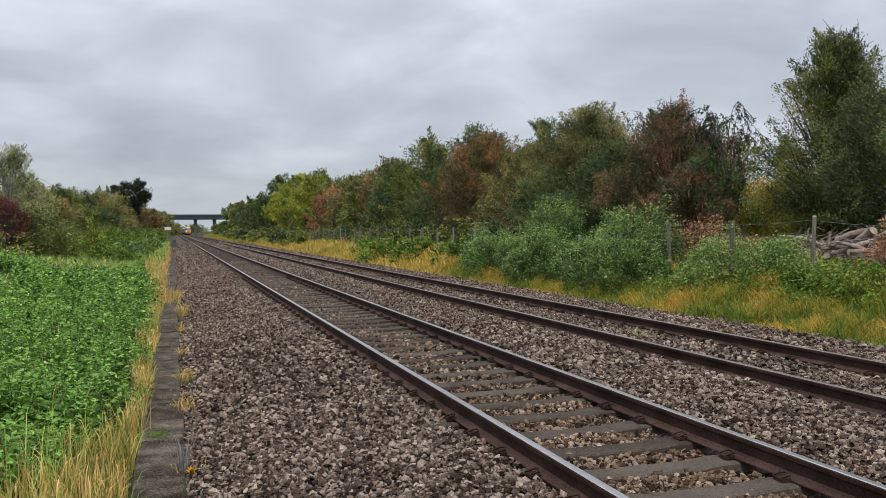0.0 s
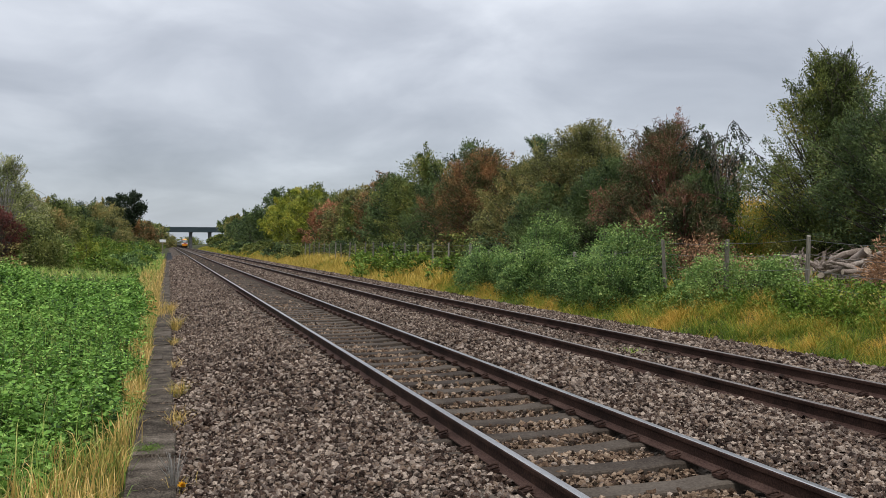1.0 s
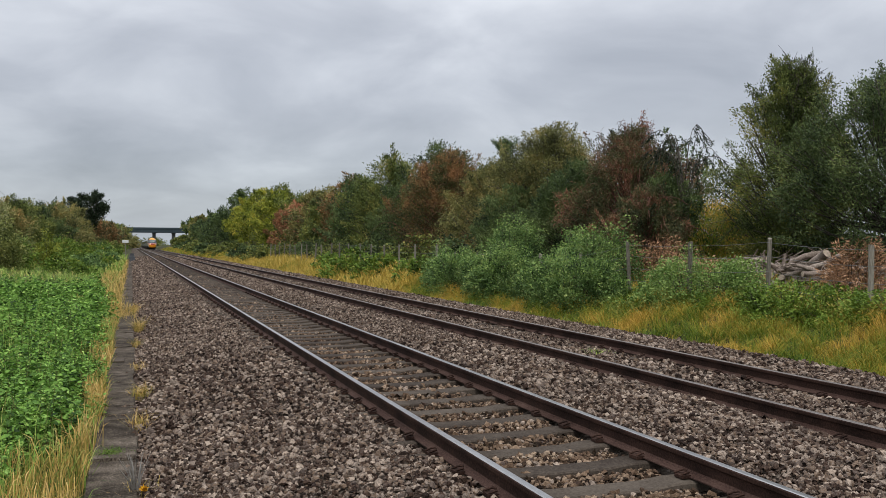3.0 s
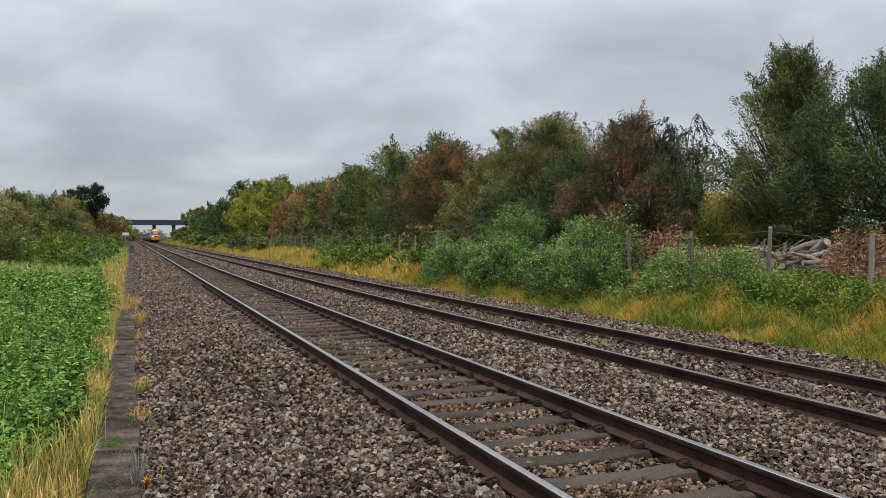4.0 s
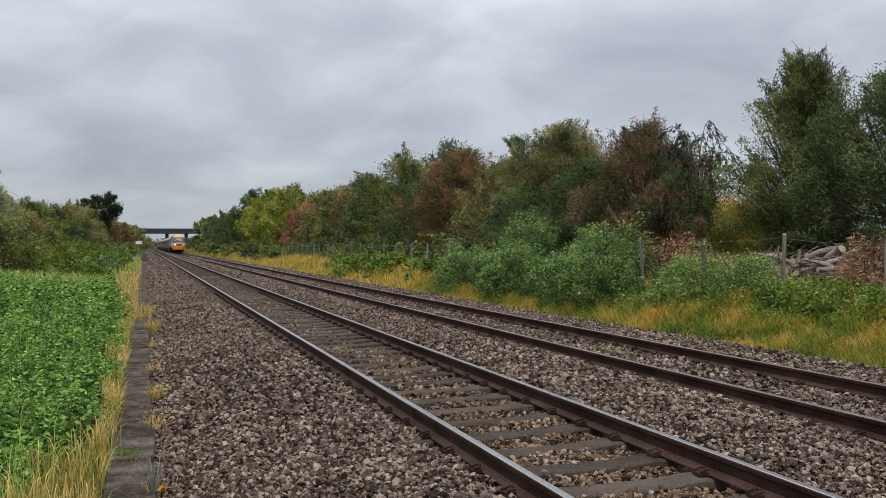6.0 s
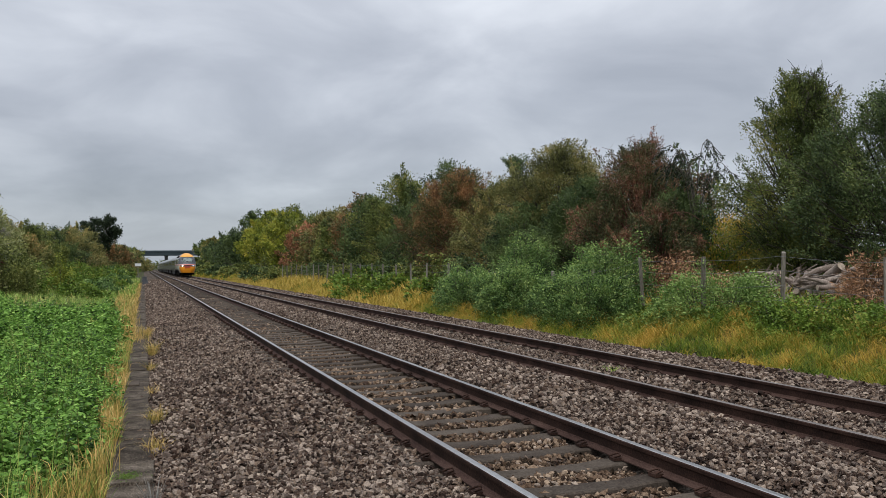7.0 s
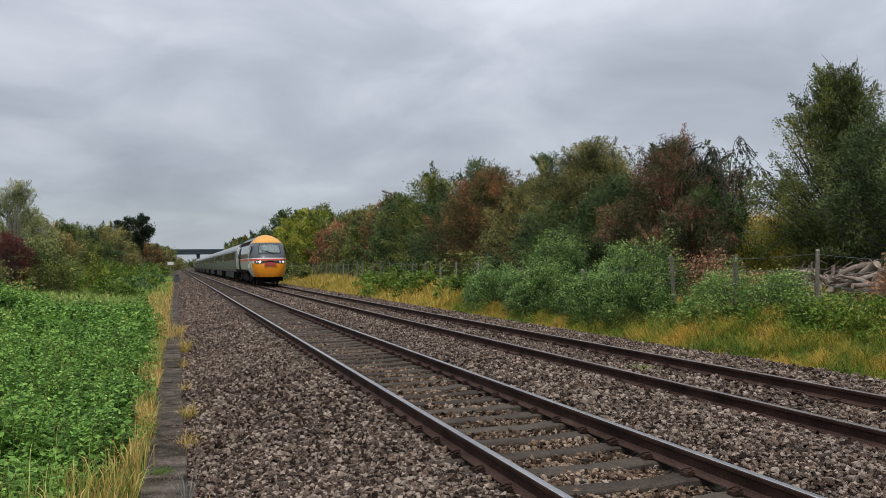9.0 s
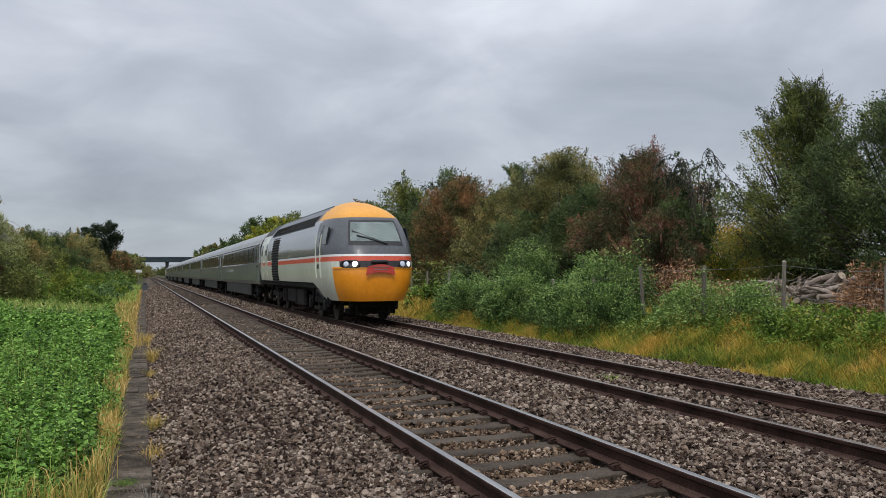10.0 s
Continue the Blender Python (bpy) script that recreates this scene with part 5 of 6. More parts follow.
    part_np("flower", V, F, [PETAL], dry, "yellow flower")
    # thin green blades among the nettles
    x, y = strew(rng, 2600, -4.5, -0.7, 6.5, 20, 0.4)
    V, F = blade_arrays(rng, place(x, y), 0.62, 0.006, 0.35)
    stuff("thin_grass", V, F, L_VERGE, "thin grass stalks among the nettles", "grass")
    # the long grass of the right-hand bank, in tussocks
    cx, cy = strew(rng, 1500, 9.65, 12.2, 6.0, 34, 0.5)
    clear = (cx - 9.65) > 0.22 * (0.5 + 0.5 * smooth_noise(cx * 0, cy, 1.2, 7.0)) * rng.uniform(0.3, 1.3, len(cx))
    cx, cy = cx[clear], cy[clear]
    V, F = tussocks(rng, cx, cy, 46, 0.17, 0.47 * (1 + 0.25 * smooth_noise(cx, cy, 0.8, 4.0)), 0.0072, 0.95)
    stuff("bank_grass", V, F, L_BANK, "long arching grass, green turning gold and rust", "grass")
    x, y = strew(rng, 15000, 9.7, 12.4, 34, 120, 0.6)
    V, F = blade_arrays(rng, place(x, y), 0.55, 0.03, 0.6)
    stuff("golden_grass", V, F, L_GOLD, "long golden autumn grass on the bank", "grass")
    x, y = strew(rng, 5000, 9.8, 12.8, 115, 330, 0.6)
    V, F = blade_arrays(rng, place(x, y), 0.6, 0.08, 0.6)
    stuff("far_bank_grass", V, F, L_BANK, "grass on the bank along the line", "grass")
    x, y = strew(rng, 9000, 12.0, 19.5, 8, 34, 0.3)
    V, F = blade_arrays(rng, place(x, y), 0.5, 0.016, 0.5)
    stuff("field_edge_grass", V, F, L_BANK, "rough grass behind the fence", "grass")


build_nettles()
build_grass()

# ---- fence and logs ----


def build_fence():
    fe = thing("fence", "weathered wooden post and wire fence", "fence")
    rng = np.random.default_rng(501)
    meshes = []
    for k in range(4):
        b = bmesh.new()
        r = 0.042 + 0.004 * k
        add_cyl(b, r, r * 0.93, 1.75, Matrix.Translation((0, 0, 0.575)), 10)
        for v in b.verts:
            v.co += Vector(rng.normal(0, 0.004, 3))
            if v.co.z > 1.4:
                v.co.z += 0.02 * v.co.x / r
        me = bpy.data.meshes.new("post")
        b.to_mesh(me)
        b.free()
        me.materials.append(POST)
        meshes.append(me)
    tops = []
    for k in range(-2, 28):
        y = 11.72 + 2.55 * k
        ob = new("post", meshes[rng.integers(0, 4)])
        ob.parent = fe
        top = (1.30 if 20.5 < y < 33 else 1.62) + rng.normal(0, 0.05)
        lx, ly = rng.normal(0, 1.5, 2)
        ob.matrix_basis = pose(FENCE_X + rng.normal(0, 0.03), y + rng.normal(0, 0.08), top - 1.45, lx, ly, rng.uniform(0, 360))
        tops.append((y, top))
    for drop in (0.08, 0.36, 0.66, 0.96):
        pts = []
        for (y0, t0), (y1, t1) in zip(tops, tops[1:]):
            for f in (0, 0.25, 0.5, 0.75):
                pts.append((FENCE_X - 0.06, y0 + (y1 - y0) * f, t0 + (t1 - t0) * f - drop - 0.03 * math.sin(math.pi * f)))
        V, F = tube_arrays([(np.array(pts), np.full(len(pts), 0.0035))], 4)
        part_np("wire", V, F, [WIRE], fe)


def build_logs():
    rng = np.random.default_rng(502)
    meshes = []
    for k in range(6):
        L, r = rng.uniform(0.8, 1.7), rng.uniform(0.055, 0.115)
        t = np.linspace(0, 1, 8)
        bend = rng.normal(0, 0.10, 2)
        pts = np.stack([(t - 0.5) * L, bend[0] * np.sin(t * 3.1), bend[1] * np.sin(t * 3.1)], 1)
        V, F = tube_arrays([(pts, r * (1 - 0.35 * t) * (1 + 0.08 * np.sin(t * 9 + k)))], 9)
        V += rng.normal(0, 0.006, V.shape)
        b = bmesh.new()
        me = mesh_np("log", V, F, [LOGWOOD, LOGEND], smooth=True)
        b.from_mesh(me)
        for e0 in ([v for v in b.verts][:9], [v for v in b.verts][-9:]):
            f = b.faces.new(e0)
            f.material_index = 1
        # a stub of a side branch
        add_cyl(b, r * 0.42, r * 0.3, r * 3.0, Matrix.Translation((L * 0.12, 0, r * 1.1)) @ Euler((0.5, 0.6, 0)).to_matrix().to_4x4(), 7)
        b.to_mesh(me)
        b.free()
        meshes.append(me)
    for k in range(64):
        y = rng.uniform(14.8, 19.2)
        x = 14.3 + rng.uniform(0, 1.5)
        lay = rng.random() ** 1.2 * np.clip(1.1 - abs(y - 16.4) / 3.4, 0.2, 1)
        z = float(ground_z(x, y)) + 0.08 + 0.72 * lay
        ob = new("log", meshes[rng.integers(0, 6)])
        ob.matrix_basis = pose(x, y, z, rng.uniform(0, 360), rng.normal(0, 16), 90 + rng.normal(0, 42))
        tagged(ob, "bleached dead log on a heap behind the fence", "log", "log heap")
    # thin brushwood among the logs
    paths = []
    for k in range(220):
        y, x = rng.uniform(13.8, 19.4), 14.0 + rng.uniform(0, 1.9)
        z = float(ground_z(x, y)) + rng.uniform(0.05, 0.8)
        d = rng.normal(size=3) * np.array([0.34, 0.4, 0.17])
        p = np.array([x, y, z])
        paths.append((np.stack([p - d * 0.6, p + rng.normal(0, 0.05, 3), p + d * 0.6]), np.array([0.014, 0.011, 0.004])))
    V, F = tube_arrays(paths, 4)
    stuff("brushwood", V, F, LOGWOOD, "tangle of dead branches among the logs", "branches")


build_fence()
build_logs()


def build_lineside():
    cab = thing("lineside_cabinet", "dark grey equipment boxes beside the cable trough", "cabinet")
    y = 112.0
    b = box(-0.25, 0.45, y, y + 0.6, -0.6, 0.10, 0.03)
    part("lower_box", b, DARK_METAL, cab)
    part("upper_box", box(-0.18, 0.32, y + 0.05, y + 0.5, 0.10, 0.42, 0.03), DARK_METAL, cab)
    part("lid", box(-0.22, 0.37, y, y + 0.55, 0.42, 0.47, 0.02), BRIDGE_CONC, cab)
    sg = thing("sign_board", "small pale board on a short post", "sign")
    part("post", box(-0.80, -0.70, 125.1, 125.2, -0.6, 1.75, 0.01), POST, sg)
    part("board", box(-1.15, -0.35, 125.02, 125.09, 1.75, 2.12, 0.02), PALE_SIGN, sg)


build_lineside()

# ---- the train ----
HZ = [0.66, 0.80, 1.00, 1.20, 1.40, 1.66, 1.70, 1.86, 1.87, 2.02, 2.085, 2.30, 2.45, 2.70, 2.95, 3.16, 3.24, 3.36, 3.50, 3.62, 3.72, 3.80, 3.87, 3.91]
HW = [(0.66, 1.10), (0.8, 1.17), (1.0, 1.25), (1.2, 1.305), (1.4, 1.345), (1.66, 1.37), (2.3, 1.37), (2.6, 1.345), (2.95, 1.27), (3.24, 1.14), (3.5, 0.92), (3.66, 0.72), (3.80, 0.50), (3.87, 0.32), (3.91, 0.12)]
HF = [(0.66, 0.19), (0.8, 0.12), (1.0, 0.06), (1.3, 0.0), (1.66, 0.03), (1.88, 0.08), (2.12, 0.15), (2.3, 0.27), (2.45, 0.38), (2.95, 0.76), (3.24, 0.98), (3.36, 1.14), (3.5, 1.42), (3.66, 1.90), (3.80, 2.55), (3.91, 3.5)]


def lerp(table, z):
    return float(np.interp(z, [a for a, _ in table], [b for _, b in table]))


def nose_point(a, z, lift=0.0):
    """On the nose at height z: a runs from -1 (one side) over 0 (front centre) to 1; lift: metres proud of it."""
    w, y0 = lerp(HW, z) + lift, lerp(HF, z) - lift
    an = abs(a) * math.pi / 2
    n = 3.2
    c = 2.3
    px = w * math.sin(an) ** (2 / n) if an > 0 else 0.0
    py = y0 + c * (1 - max(math.cos(an), 0.0) ** (2 / n))
    return (math.copysign(px, a) if a else 0.0, py, z)


def nose_patch(name, a0, a1, z0, z1, mat, parent, label="", lift=0.012, na=10, nz=5, taper=0.0):
    """A curved panel that follows the nose, with thickness."""
    V, F = [], []
    for k in range(2):
        for j in range(nz + 1):
            z = z0 + (z1 - z0) * j / nz
            sh = 1 - taper * j / nz
            for i in range(na + 1):
                V.append(nose_point((a0 + (a1 - a0) * i / na) * sh, z, lift if k == 0 else -0.01))
    n = (na + 1) * (nz + 1)
    for j in range(nz):
        for i in range(na):
            q = j * (na + 1) + i
            F.append((q, q + 1, q + na + 2, q + na + 1))
    ring = [i for i in range(na + 1)] + [j * (na + 1) + na for j in range(1, nz + 1)] + [nz * (na + 1) + i for i in range(na - 1, -1, -1)] + [j * (na + 1) for j in range(nz - 1, 0, -1)]
    for p, q in zip(ring, ring[1:] + ring[:1]):
        F.append((p, p + n, q + n, q))
    return part_np(name, V, F, [mat], parent, label, smooth=False)


def a_of_x(x, z):
    """The nose parameter whose half-width at height z is x."""
    w = lerp(HW, z)
    return math.copysign(2 / math.pi * math.asin(min(1, abs(x) / w) ** 1.6), x)


CAR_LEN = 17.5


def bogie(parent, y, wheel_r, base, frame_label):
    """Side frames, springs, axle boxes and four wheels; wheels are sub-parts."""
    b = bmesh.new()
    for s in (-1, 1):
        add_box(b, s * 1.02 - 0.09, s * 1.02 + 0.09, y - base / 2 - 0.55, y + base / 2 + 0.55, 0.52, 0.74, 0.03)
        for yy in (y - base / 2, y + base / 2):
            add_box(b, s * 1.08 - 0.13, s * 1.08 + 0.13, yy - 0.17, yy + 0.17, 0.32, 0.66, 0.03)
            for d in (-0.27, 0.27):
                add_cyl(b, 0.085, 0.085, 0.30, Matrix.Translation((s * 1.08, yy + d, 0.60)), 10)
        for d in (-0.35, 0.0, 0.35):
            add_cyl(b, 0.12, 0.12, 0.34, Matrix.Translation((s * 1.0, y + d, 0.80)), 10)
        add_box(b, s * 1.15 - 0.04, s * 1.15 + 0.04, y - 0.5, y + 0.5, 0.30, 0.42, 0.01)
        add_cyl(b, 0.045, 0.045, 0.6, Matrix.Translation((s * 1.2, y + 0.55, 0.72)) @ Euler((0.5, 0, 0)).to_matrix().to_4x4(), 8)
    add_box(b, -0.95, 0.95, y - 0.25, y + 0.25, 0.45, 0.75, 0.03)
    bo = part("bogie", b, BLACK, parent, frame_label)
    me = None
    for yy in (y - base / 2, y + base / 2):
        for s in (-1, 1):
            if me is None:
                w = bmesh.new()
                rot = Euler((0, math.pi / 2, 0)).to_matrix().to_4x4()
                add_cyl(w, wheel_r, wheel_r, 0.12, rot, 28)
                add_cyl(w, wheel_r + 0.028, wheel_r + 0.028, 0.03, Matrix.Translation((0.06, 0, 0)) @ rot, 28)
                add_cyl(w, 0.16, 0.16, 0.20, rot, 14)
                me = bpy.data.meshes.new("wheel")
                w.to_mesh(me)
                w.free()
                me.materials.append(STEEL)
            ob = new("wheel", me)
            ob.parent = bo
            ob.matrix_basis = pose(s * 0.7525, yy, wheel_r, 0, 0, 180 if s > 0 else 0)
    return bo


def power_car():
    car = thing("power_car", "diesel power car with yellow nose and red-striped grey sides", "locomotive", "train")
    A = np.concatenate([np.linspace(0, 0.80, 15), np.linspace(0.84, 1.0, 6)])
    A = np.concatenate([-A[:0:-1], A])
    back = [1.6, 2.0, 2.4, 3.0, 3.7, 3.9, 4.6, 5.4, 6.2, 7.2, 8.2, 9.2, 10.2, 11.2, 12.4, 13.2, 14.0, 15.0, 16.2, CAR_LEN]
    V, F, mi = [], [], []
    mats = [YELLOW, PALE, CHARCOAL, WHITE, REDSTRIPE, DOME_YELLOW, GREY_SKY_SHEEN, GRIME]
    nrow = len(A) + 2 * len(back)
    for z in HZ:
        pts = [nose_point(a, z) for a in A]
        y_end = pts[0][1]
        w = lerp(HW, z) if z > 1.1 else pts[-1][0]
        wb = w if z > 1.1 else pts[-1][0]
        lim = CAR_LEN if z > 1.19 else y_end + 0.05 + (z - 0.66) * 2.2
        rows_b = [min(max(y, y_end + 0.01 * (i + 1)), lim + 0.001 * i) for i, y in enumerate(back)]
        left = [(-wb, yy, z) for yy in rows_b[::-1]]
        right = [(wb, yy, z) for yy in rows_b]
        V += left + pts + right
    for j in range(len(HZ) - 1):
        zc = (HZ[j] + HZ[j + 1]) / 2
        for i in range(nrow - 1):
            q = j * nrow + i
            # the side ends above the bogies
            if abs(V[q][1] - V[q + 1][1]) < 0.03 and max(V[q + nrow][1], V[q + nrow + 1][1]) > V[q][1] + 1.3:
                continue
            F.append((q, q + 1, q + nrow + 1, q + nrow))
            yc = (V[q][1] + V[q + 1][1]) / 2
            xc = abs(V[q][0] + V[q + 1][0]) / 2
            side = xc > 0.93 * lerp(HW, zc)
            front = len(back) <= i < nrow - 1 - len(back)
            if zc < 1.70:
                m = 0 if (front and abs(A[i - len(back)] + A[i - len(back) + 1]) / 2 < 0.66) else (1 if yc < CAR_LEN else 1)
            elif zc < 1.87:
                m = 1 if not front or abs(A[i - len(back)] + A[i - len(back) + 1]) / 2 > 0.50 else 2
            elif zc < 2.02:
                m = 4
            elif zc < 2.085:
                m = 3
            elif zc < 3.24:
                # behind the cab the upper side takes the grey with sky sheen painted in
                m = 2 if yc < 3.0 else (6 if yc < 14.8 else 1)
            else:
                m = 5 if yc < 3.8 else (2 if yc < 14.8 else 7)
            mi.append(m)
    V += [(0, CAR_LEN, z) for z in HZ]
    c0 = len(HZ) * nrow
    for j in range(len(HZ) - 1):
        F.append((j * nrow, (j + 1) * nrow, c0 + j + 1, c0 + j))
        F.append((j * nrow + nrow - 1, c0 + j, c0 + j + 1, (j + 1) * nrow + nrow - 1))
        mi += [2, 2]
    part_np("body", V, F, mats, car, "yellow nose, charcoal cab, pale grey lower side", smooth=True, index=mi)
    # windscreen: rubber surround, added pale panel with daylight in its colour, glass, wiper
    zb, zt = 2.48, 3.08
    ab = a_of_x(0.80, 2.5)
    nose_patch("screen_surround", -ab * 1.09, ab * 1.09, zb - 0.12, zt + 0.07, RUBBER, car, "black rubber windscreen surround", 0.014, 14, 6, 0.06)
    nose_patch("screen_backing", -ab * 0.93, ab * 0.93, zb, zt, SCREEN_DAYLIGHT, car, "added pale panel behind the windscreen, with daylight put into its colour", 0.020, 14, 6, 0.06)
    ws = nose_patch("windscreen", -ab * 0.95, ab * 0.95, zb - 0.01, zt + 0.01, GLASS, car, "clear windscreen", 0.034, 14, 6, 0.06)
    ws.visible_shadow = False
    b = bmesh.new()
    p0, p1 = Vector(nose_point(0.06, 2.40, 0.06)), Vector(nose_point(-0.22, 2.80, 0.06))
    q0, q1 = Vector(nose_point(0.10, 2.47, 0.065)), Vector(nose_point(-0.16, 2.66, 0.065))
    for u, v, r in ((p0, p1, 0.016), (p0, q1, 0.024)):
        d = v - u
        add_cyl(b, r, r, d.length, Matrix.Translation((u + v) / 2) @ d.to_track_quat("Z", "Y").to_matrix().to_4x4(), 8)
    part("wiper", b, RUBBER, car, "black wiper")
    # the lamp band with two clusters, and the red plate between them
    al = a_of_x(1.06, 1.78)
    nose_patch("lamp_band", -al, al, 1.68, 1.88, RUBBER, car, "black lamp band", 0.010, 22, 2)
    for s in (-1, 1):
        V, n_rim = [], 28
        for lift, grow in ((0.026, 0.86), (0.018, 1.0), (-0.02, 1.0)):
            for i in range(n_rim):
                a = 2 * math.pi * i / n_rim
                ox = math.copysign(min(1.0, abs(math.cos(a)) ** 0.55), math.cos(a)) * 0.265 * grow
                oz = math.copysign(abs(math.sin(a)) ** 0.75, math.sin(a)) * 0.122 * grow
                V.append(nose_point(a_of_x(s * (0.835 + ox), 1.78), 1.78 + oz, lift))
        V.append(nose_point(a_of_x(s * 0.835, 1.78), 1.78, 0.026))
        top = len(V) - 1
        F = [(i, (i + 1) % n_rim, top) for i in range(n_rim)]
        for k in range(2):
            for i in range(n_rim):
                p, q = k * n_rim + i, k * n_rim + (i + 1) % n_rim
                F += [(p, q, q + n_rim), (p, q + n_rim, p + n_rim)]
        cl = part_np("lamp_cluster", V, F, [RUBBER], car, "oval lamp cluster", smooth=True)
        for k, (xo, r, mat) in enumerate(((0.72, 0.088, LAMP_LIT if s < 0 else LAMP_DIM), (0.95, 0.082, LAMP_DIM if s < 0 else LAMP_HALF))):
            p = Vector(nose_point(a_of_x(s * xo, 1.78), 1.78, 0.028))
            nrm = Vector((s * (0.10 + 0.45 * k), -1, 0.05)).normalized()
            b = bmesh.new()
            bmesh.ops.create_uvsphere(b, u_segments=18, v_segments=8, radius=r, matrix=Matrix.Translation(p) @ nrm.to_track_quat("Z", "Y").to_matrix().to_4x4() @ Matrix.Diagonal((1, 1, 0.28, 1)))
            part("lamp", b, mat, cl, "lit white headlamp" if mat is LAMP_LIT else "marker lamp", True)
    # headboard: an arched red plate with unreadable lines
    b = bmesh.new()
    prof = []
    for i in range(13):
        f = i / 12 * 2 - 1
        prof.append((0.40 * f, 1.77 - 0.08 * f * f))
    for i in range(13):
        f = 1 - i / 12 * 2
        prof.append((0.45 * f, 1.44 + 0.09 * (1 - f * f)))
    fr = [b.verts.new((px, -0.10, pz)) for px, pz in prof]
    bk = [b.verts.new((px, -0.075, pz)) for px, pz in prof]
    for i in range(12):
        b.faces.new((fr[i], fr[i + 1], fr[24 - i], fr[25 - i]))
        b.faces.new((bk[i + 1], bk[i], bk[25 - i], bk[24 - i]))
    for i in range(26):
        j = (i + 1) % 26
        b.faces.new((fr[j], fr[i], bk[i], bk[j]))
    pl = part("headboard", b, REDPLATE, car, "arched red headboard with small unreadable lettering")
    for zz, hw in ((1.685, 0.25), (1.61, 0.20)):
        part("lettering", box(-hw, hw, -0.106, -0.100, zz - 0.012, zz + 0.012, 0.002), COACH, pl, "pale line of unreadable lettering")
    part("drawbar_cover", box(-0.26, 0.26, -0.03, 0.2, 1.80, 1.90, 0.03), RUBBER, car)
    # a dark seam between band and yellow bumper
    nose_patch("bumper_seam", -a_of_x(1.24, 1.66), a_of_x(1.24, 1.66), 1.645, 1.665, DOME_YELLOW, car, "", 0.02, 22, 1)
    # side details on both sides
    for s in (-1, 1):
        def side_box(name, y0, y1, z0, z1, mat, out, label="", bevel=0.012, parent=car):
            zs = np.linspace(z0, z1, 7 if z1 - z0 > 0.5 else 3)
            V, F = [], []
            for z in zs:
                w = lerp(HW, z)
                V += [(s * (w - 0.05), y0, z), (s * (w + out), y0, z), (s * (w + out), y1, z), (s * (w - 0.05), y1, z)]
            for k in range(len(zs) - 1):
                for q in range(4):
                    F.append((k * 4 + q, k * 4 + (q + 1) % 4, k * 4 + 4 + (q + 1) % 4, k * 4 + 4 + q))
            F += [(3, 2, 1, 0), tuple(len(V) - 4 + q for q in range(4))]
            return part_np(name, V, F, [mat], parent, label)
        side_box("cab_window", 1.45, 2.05, 2.42, 2.95, DARKGLASS, -0.006, "dark cab side window")
        door = side_box("cab_door", 2.35, 2.95, 2.10, 3.05, CHARCOAL, 0.006, "narrow cab door")
        side_box("lower_panel", 2.35, 2.95, 1.20, 1.85, PALE, 0.006, "pale lower door panel", parent=door)
        side_box("door_window", 2.46, 2.84, 2.35, 2.85, DARKGLASS, 0.012, "dark door window", parent=door)
        for yy in (2.27, 3.02):
            side_box("grab_rail", yy - 0.010, yy + 0.010, 1.35, 2.75, PALE, 0.030, "thin pale grab rail")
        gr = side_box("cooling_grille", 11.6, 13.4, 1.16, 3.02, RUBBER, 0.010, "tall black cooling grille")
        for k in range(16):
            z = 1.24 + k * 0.11
            side_box("louvre", 11.66, 13.34, z, z + 0.05, BLACK, 0.035, "", 0.004, gr)
        side_box("luggage_door", 15.0, 15.8, 1.21, 3.0, PALE, 0.010, "pale luggage door")
        side_box("luggage_window", 15.15, 15.65, 2.35, 2.85, DARKGLASS, 0.016, "dark door window")
        side_box("guard_door", 16.5, 17.2, 1.21, 3.0, PALE, 0.010, "pale rear door")
        side_box("rear_window", 16.6, 17.1, 2.35, 2.85, DARKGLASS, 0.016, "dark door window")
        side_box("number_panel", 2.48, 2.80, 1.66, 1.80, GRIME, 0.010, "small plain number panel")
        # roof-side grilles, dark slats along the engine room
        rg = side_box("roof_grille", 4.2, 14.4, 3.12, 3.50, RUBBER, 0.012, "dark roof-side grille")
        for k in range(24):
            y = 4.4 + k * 0.42
            side_box("slat", y, y + 0.10, 3.15, 3.47, BLACK, 0.04, "", 0.0, rg)
    part("roof_vents", box(-0.55, 0.55, 4.3, 14.4, 3.62, 3.83, 0.06), RUBBER, car, "dark roof vents along the engine room")
    # underframe equipment and bogies
    b = bmesh.new()
    add_box(b, -1.24, 1.24, 2.4, CAR_LEN - 0.1, 1.0, 1.19, 0.02)
    add_box(b, -1.05, 1.05, 0.9, CAR_LEN - 0.1, 0.88, 1.02, 0.02)
    add_box(b, -1.15, 1.15, 6.5, 8.1, 0.30, 0.95, 0.06)
    add_box(b, -1.12, 1.12, 8.4, 10.6, 0.36, 0.95, 0.06)
    for s in (-1, 1):
        for yy in (6.3, 8.25, 10.8, 11.4):
            add_cyl(b, 0.09, 0.09, 0.55, Matrix.Translation((s * 1.1, yy, 0.65)), 10)
    part("underframe", b, BLACK, car, "black underframe with tanks")
    b = bmesh.new()
    add_box(b, -0.70, 0.70, 0.85, 1.2, 0.42, 0.75, 0.04)
    add_box(b, -0.80, 0.80, 1.15, 1.25, 0.24, 0.42, 0.02)
    for s in (-1, 1):
        add_cyl(b, 0.035, 0.035, 0.42, Matrix.Translation((s * 0.5, 0.85, 0.42)), 8)
    part("snow_plough", b, BLACK, car, "black obstacle deflector")
    bogie(car, 3.75, 0.51, 2.6, "black motor bogie")
    bogie(car, 14.0, 0.51, 2.6, "black motor bogie")
    return car


COACH_LEN = 22.6


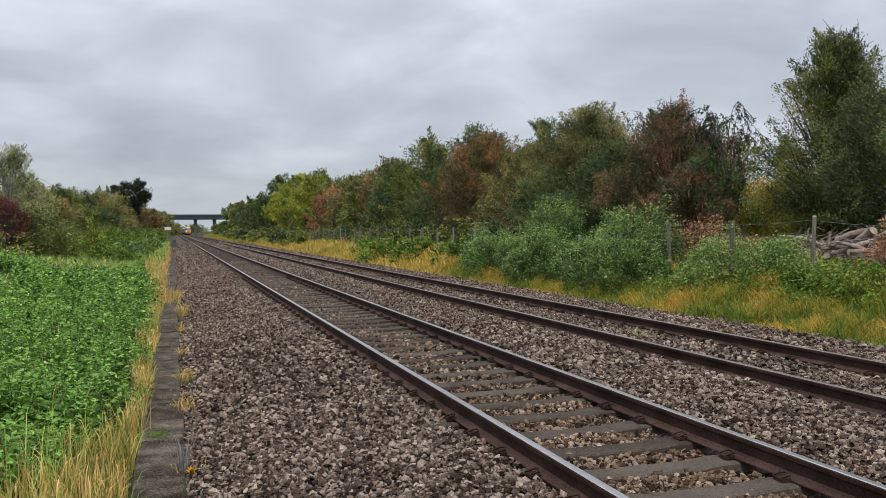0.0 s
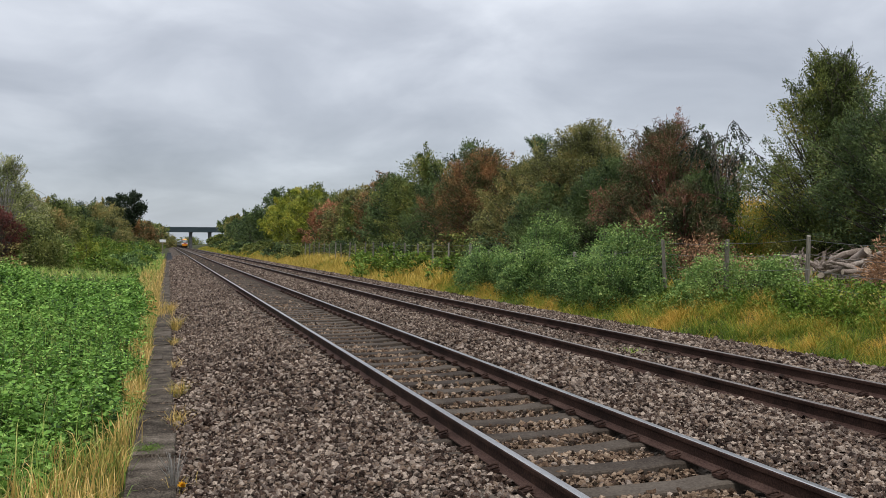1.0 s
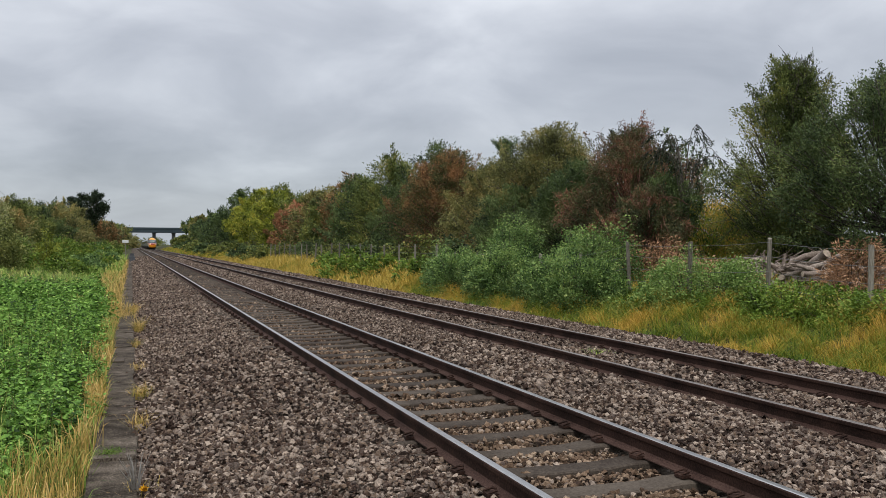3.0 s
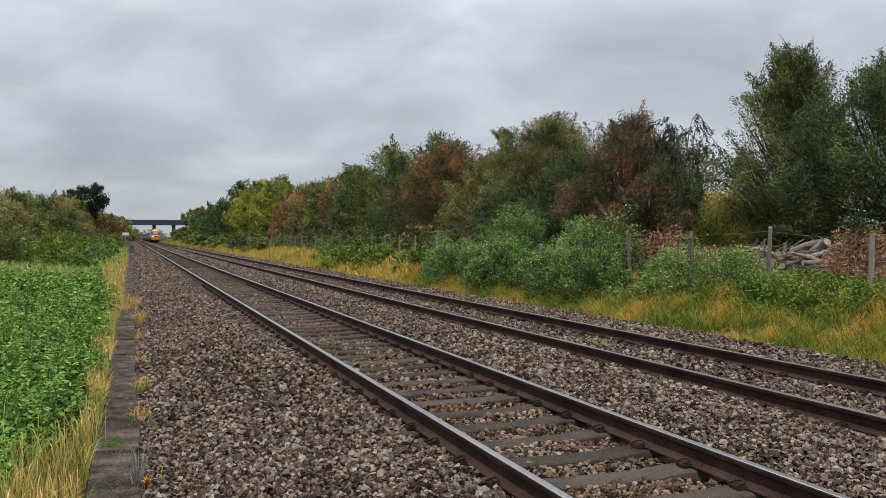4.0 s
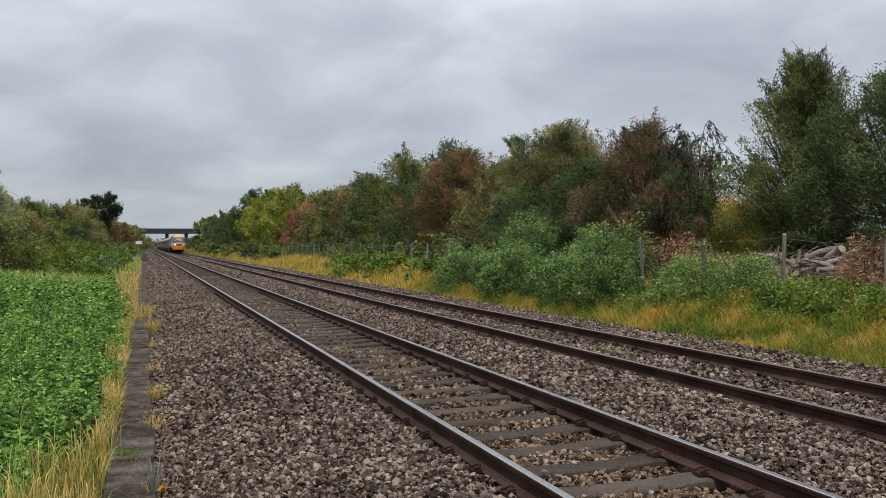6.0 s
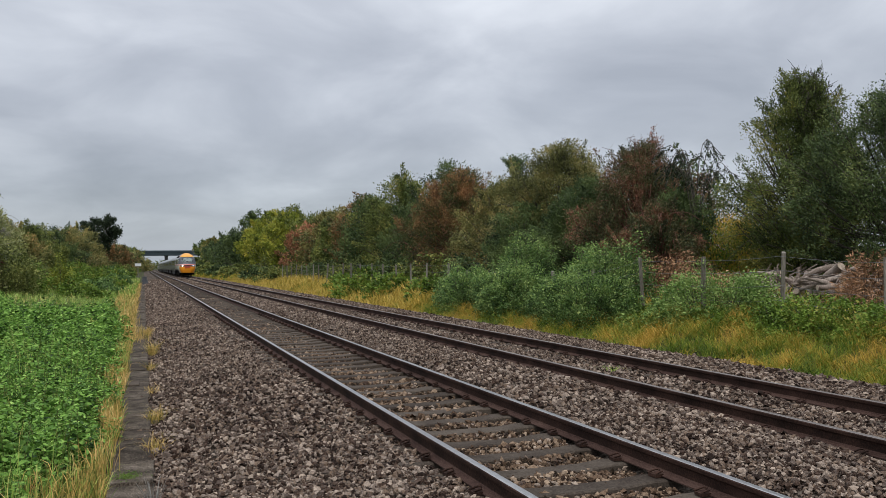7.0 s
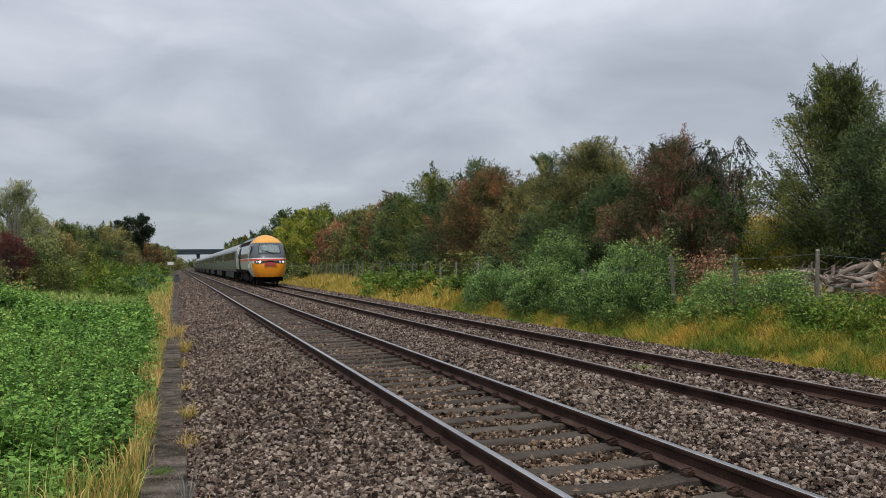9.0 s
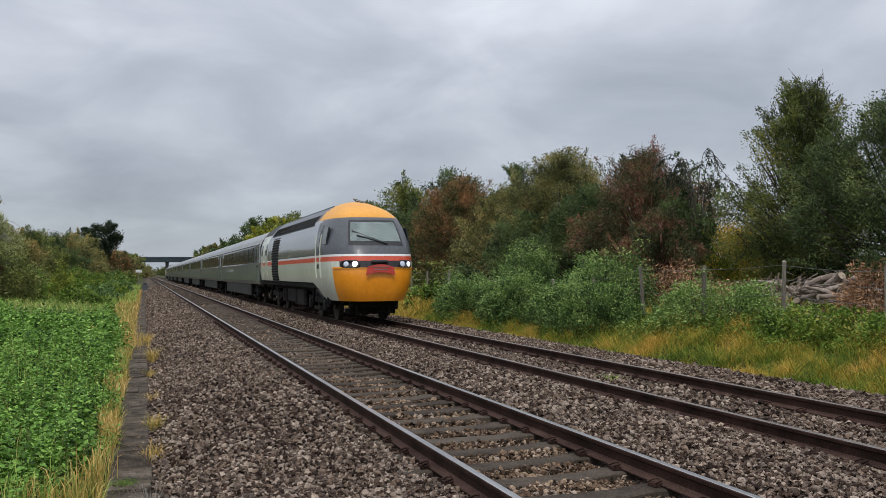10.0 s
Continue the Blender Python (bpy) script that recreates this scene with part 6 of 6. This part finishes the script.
def coach():
    car = thing("coach", "dark grey-green passenger coach with a tinted window band", "railway coach", "train")
    prof = [(1.30, 0.98), (1.36, 1.15), (1.37, 1.55), (1.37, 2.00), (1.36, 2.06), (1.345, 2.60), (1.33, 2.86), (1.30, 2.94), (1.18, 3.20), (0.95, 3.44), (0.62, 3.62), (0.30, 3.70), (0.0, 3.72)]
    ring = [(-a, z) for a, z in prof] + [(a, z) for a, z in prof[-2::-1]]
    ys = [0.0, 0.12, COACH_LEN - 0.12, COACH_LEN]
    V, F, mi = [], [], []
    for i, y in enumerate(ys):
        k = 0.965 if i in (0, 3) else 1.0
        V += [(x * k, y, 0.98 + (z - 0.98) * (0.99 if k < 1 else 1)) for x, z in ring]
    n = len(ring)
    for i in range(3):
        for j in range(n - 1):
            F.append((i * n + j, i * n + j + 1, (i + 1) * n + j + 1, (i + 1) * n + j))
            zc = (ring[j][1] + ring[j + 1][1]) / 2
            mi.append(0 if zc < 2.0 else (1 if zc < 2.9 and 0 < i < 3 or zc < 2.06 else 2))
    h = n // 2
    for e in (0, 3 * n):
        for j in range(h - 1):
            F.append((e + j, e + j + 1, e + n - 2 - j, e + n - 1 - j))
            mi.append(3)
    V.append(V[h])
    part_np("body", V, F, [COACH, COACHBAND, ROOFGREY, RUBBER], car, smooth=False, index=mi)
    for s in (-1, 1):
        def sb(name, y0, y1, z0, z1, xo, out, mat, label="", parent=car):
            lo, hi = sorted((s * (xo - 0.04), s * (xo + out)))
            return part(name, box(lo, hi, y0, y1, z0, z1, 0.01), mat, parent, label)
        for k in range(8):
            y = 2.35 + k * 2.27
            sb("window", y, y + 1.95, 2.14, 2.82, 1.345, 0.012, DARKGLASS, "dark tinted window")
        for y in (0.45, COACH_LEN - 1.35):
            d = sb("door", y, y + 0.9, 1.05, 2.95, 1.355, 0.016, COACH, "slam door")
            sb("door_window", y + 0.18, y + 0.72, 2.16, 2.78, 1.35, 0.028, DARKGLASS, "dark door window", d)
            sb("door_handle", y + 0.10, y + 0.22, 1.85, 1.92, 1.37, 0.05, STEEL, "", d)
        sb("skirt", 4.2, COACH_LEN - 4.2, 0.36, 1.0, 1.26, 0.02, GRIME, "grimy underfloor skirt")
        sb("rain_strip", 0.1, COACH_LEN - 0.1, 2.93, 2.96, 1.30, 0.03, GRIME)
    part("gangway", box(-0.55, 0.55, -0.32, 0.02, 1.0, 3.2, 0.04), RUBBER, car, "black gangway bellows")
    part("gangway", box(-0.55, 0.55, COACH_LEN - 0.02, COACH_LEN + 0.30, 1.0, 3.2, 0.04), RUBBER, car, "black gangway bellows")
    part("underframe", box(-1.1, 1.1, 0.1, COACH_LEN - 0.1, 0.84, 1.0, 0.02), BLACK, car)
    for k in range(5):
        part("roof_rib", box(-0.26, 0.26, 2.5 + k * 4.2, 2.56 + k * 4.2, 3.55, 3.724, 0.01), ROOFGREY, car)
    bogie(car, 3.3, 0.457, 2.6, "black coach bogie")
    bogie(car, COACH_LEN - 3.3, 0.457, 2.6, "black coach bogie")
    return car


FRONT_CAR = power_car()
COACHES = [coach()]
for _ in range(7):
    COACHES.append(copy_thing(COACHES[0], pose(0, 0, 0)))
REAR_CAR = copy_thing(FRONT_CAR, pose(0, 0, 0))
tagged(REAR_CAR, "streamlined diesel power car at the tail of the train")


def motions():
    """The train runs towards the camera on the farther track at a steady speed."""
    times = [k * 0.5 for k in range(21)]

    def run(car, back, turn):
        walk(car, [(t, pose(TRACKS[1], NOSE_Y + back + SPEED * (10.0 - t), 0, 0, 0, turn)) for t in times])

    run(FRONT_CAR, 0.0, 0)
    for k, c in enumerate(COACHES):
        run(c, CAR_LEN + 0.65 + k * (COACH_LEN + 0.62), 0)
    run(REAR_CAR, CAR_LEN + 0.65 + len(COACHES) * (COACH_LEN + 0.62) + CAR_LEN, 180)


motions()
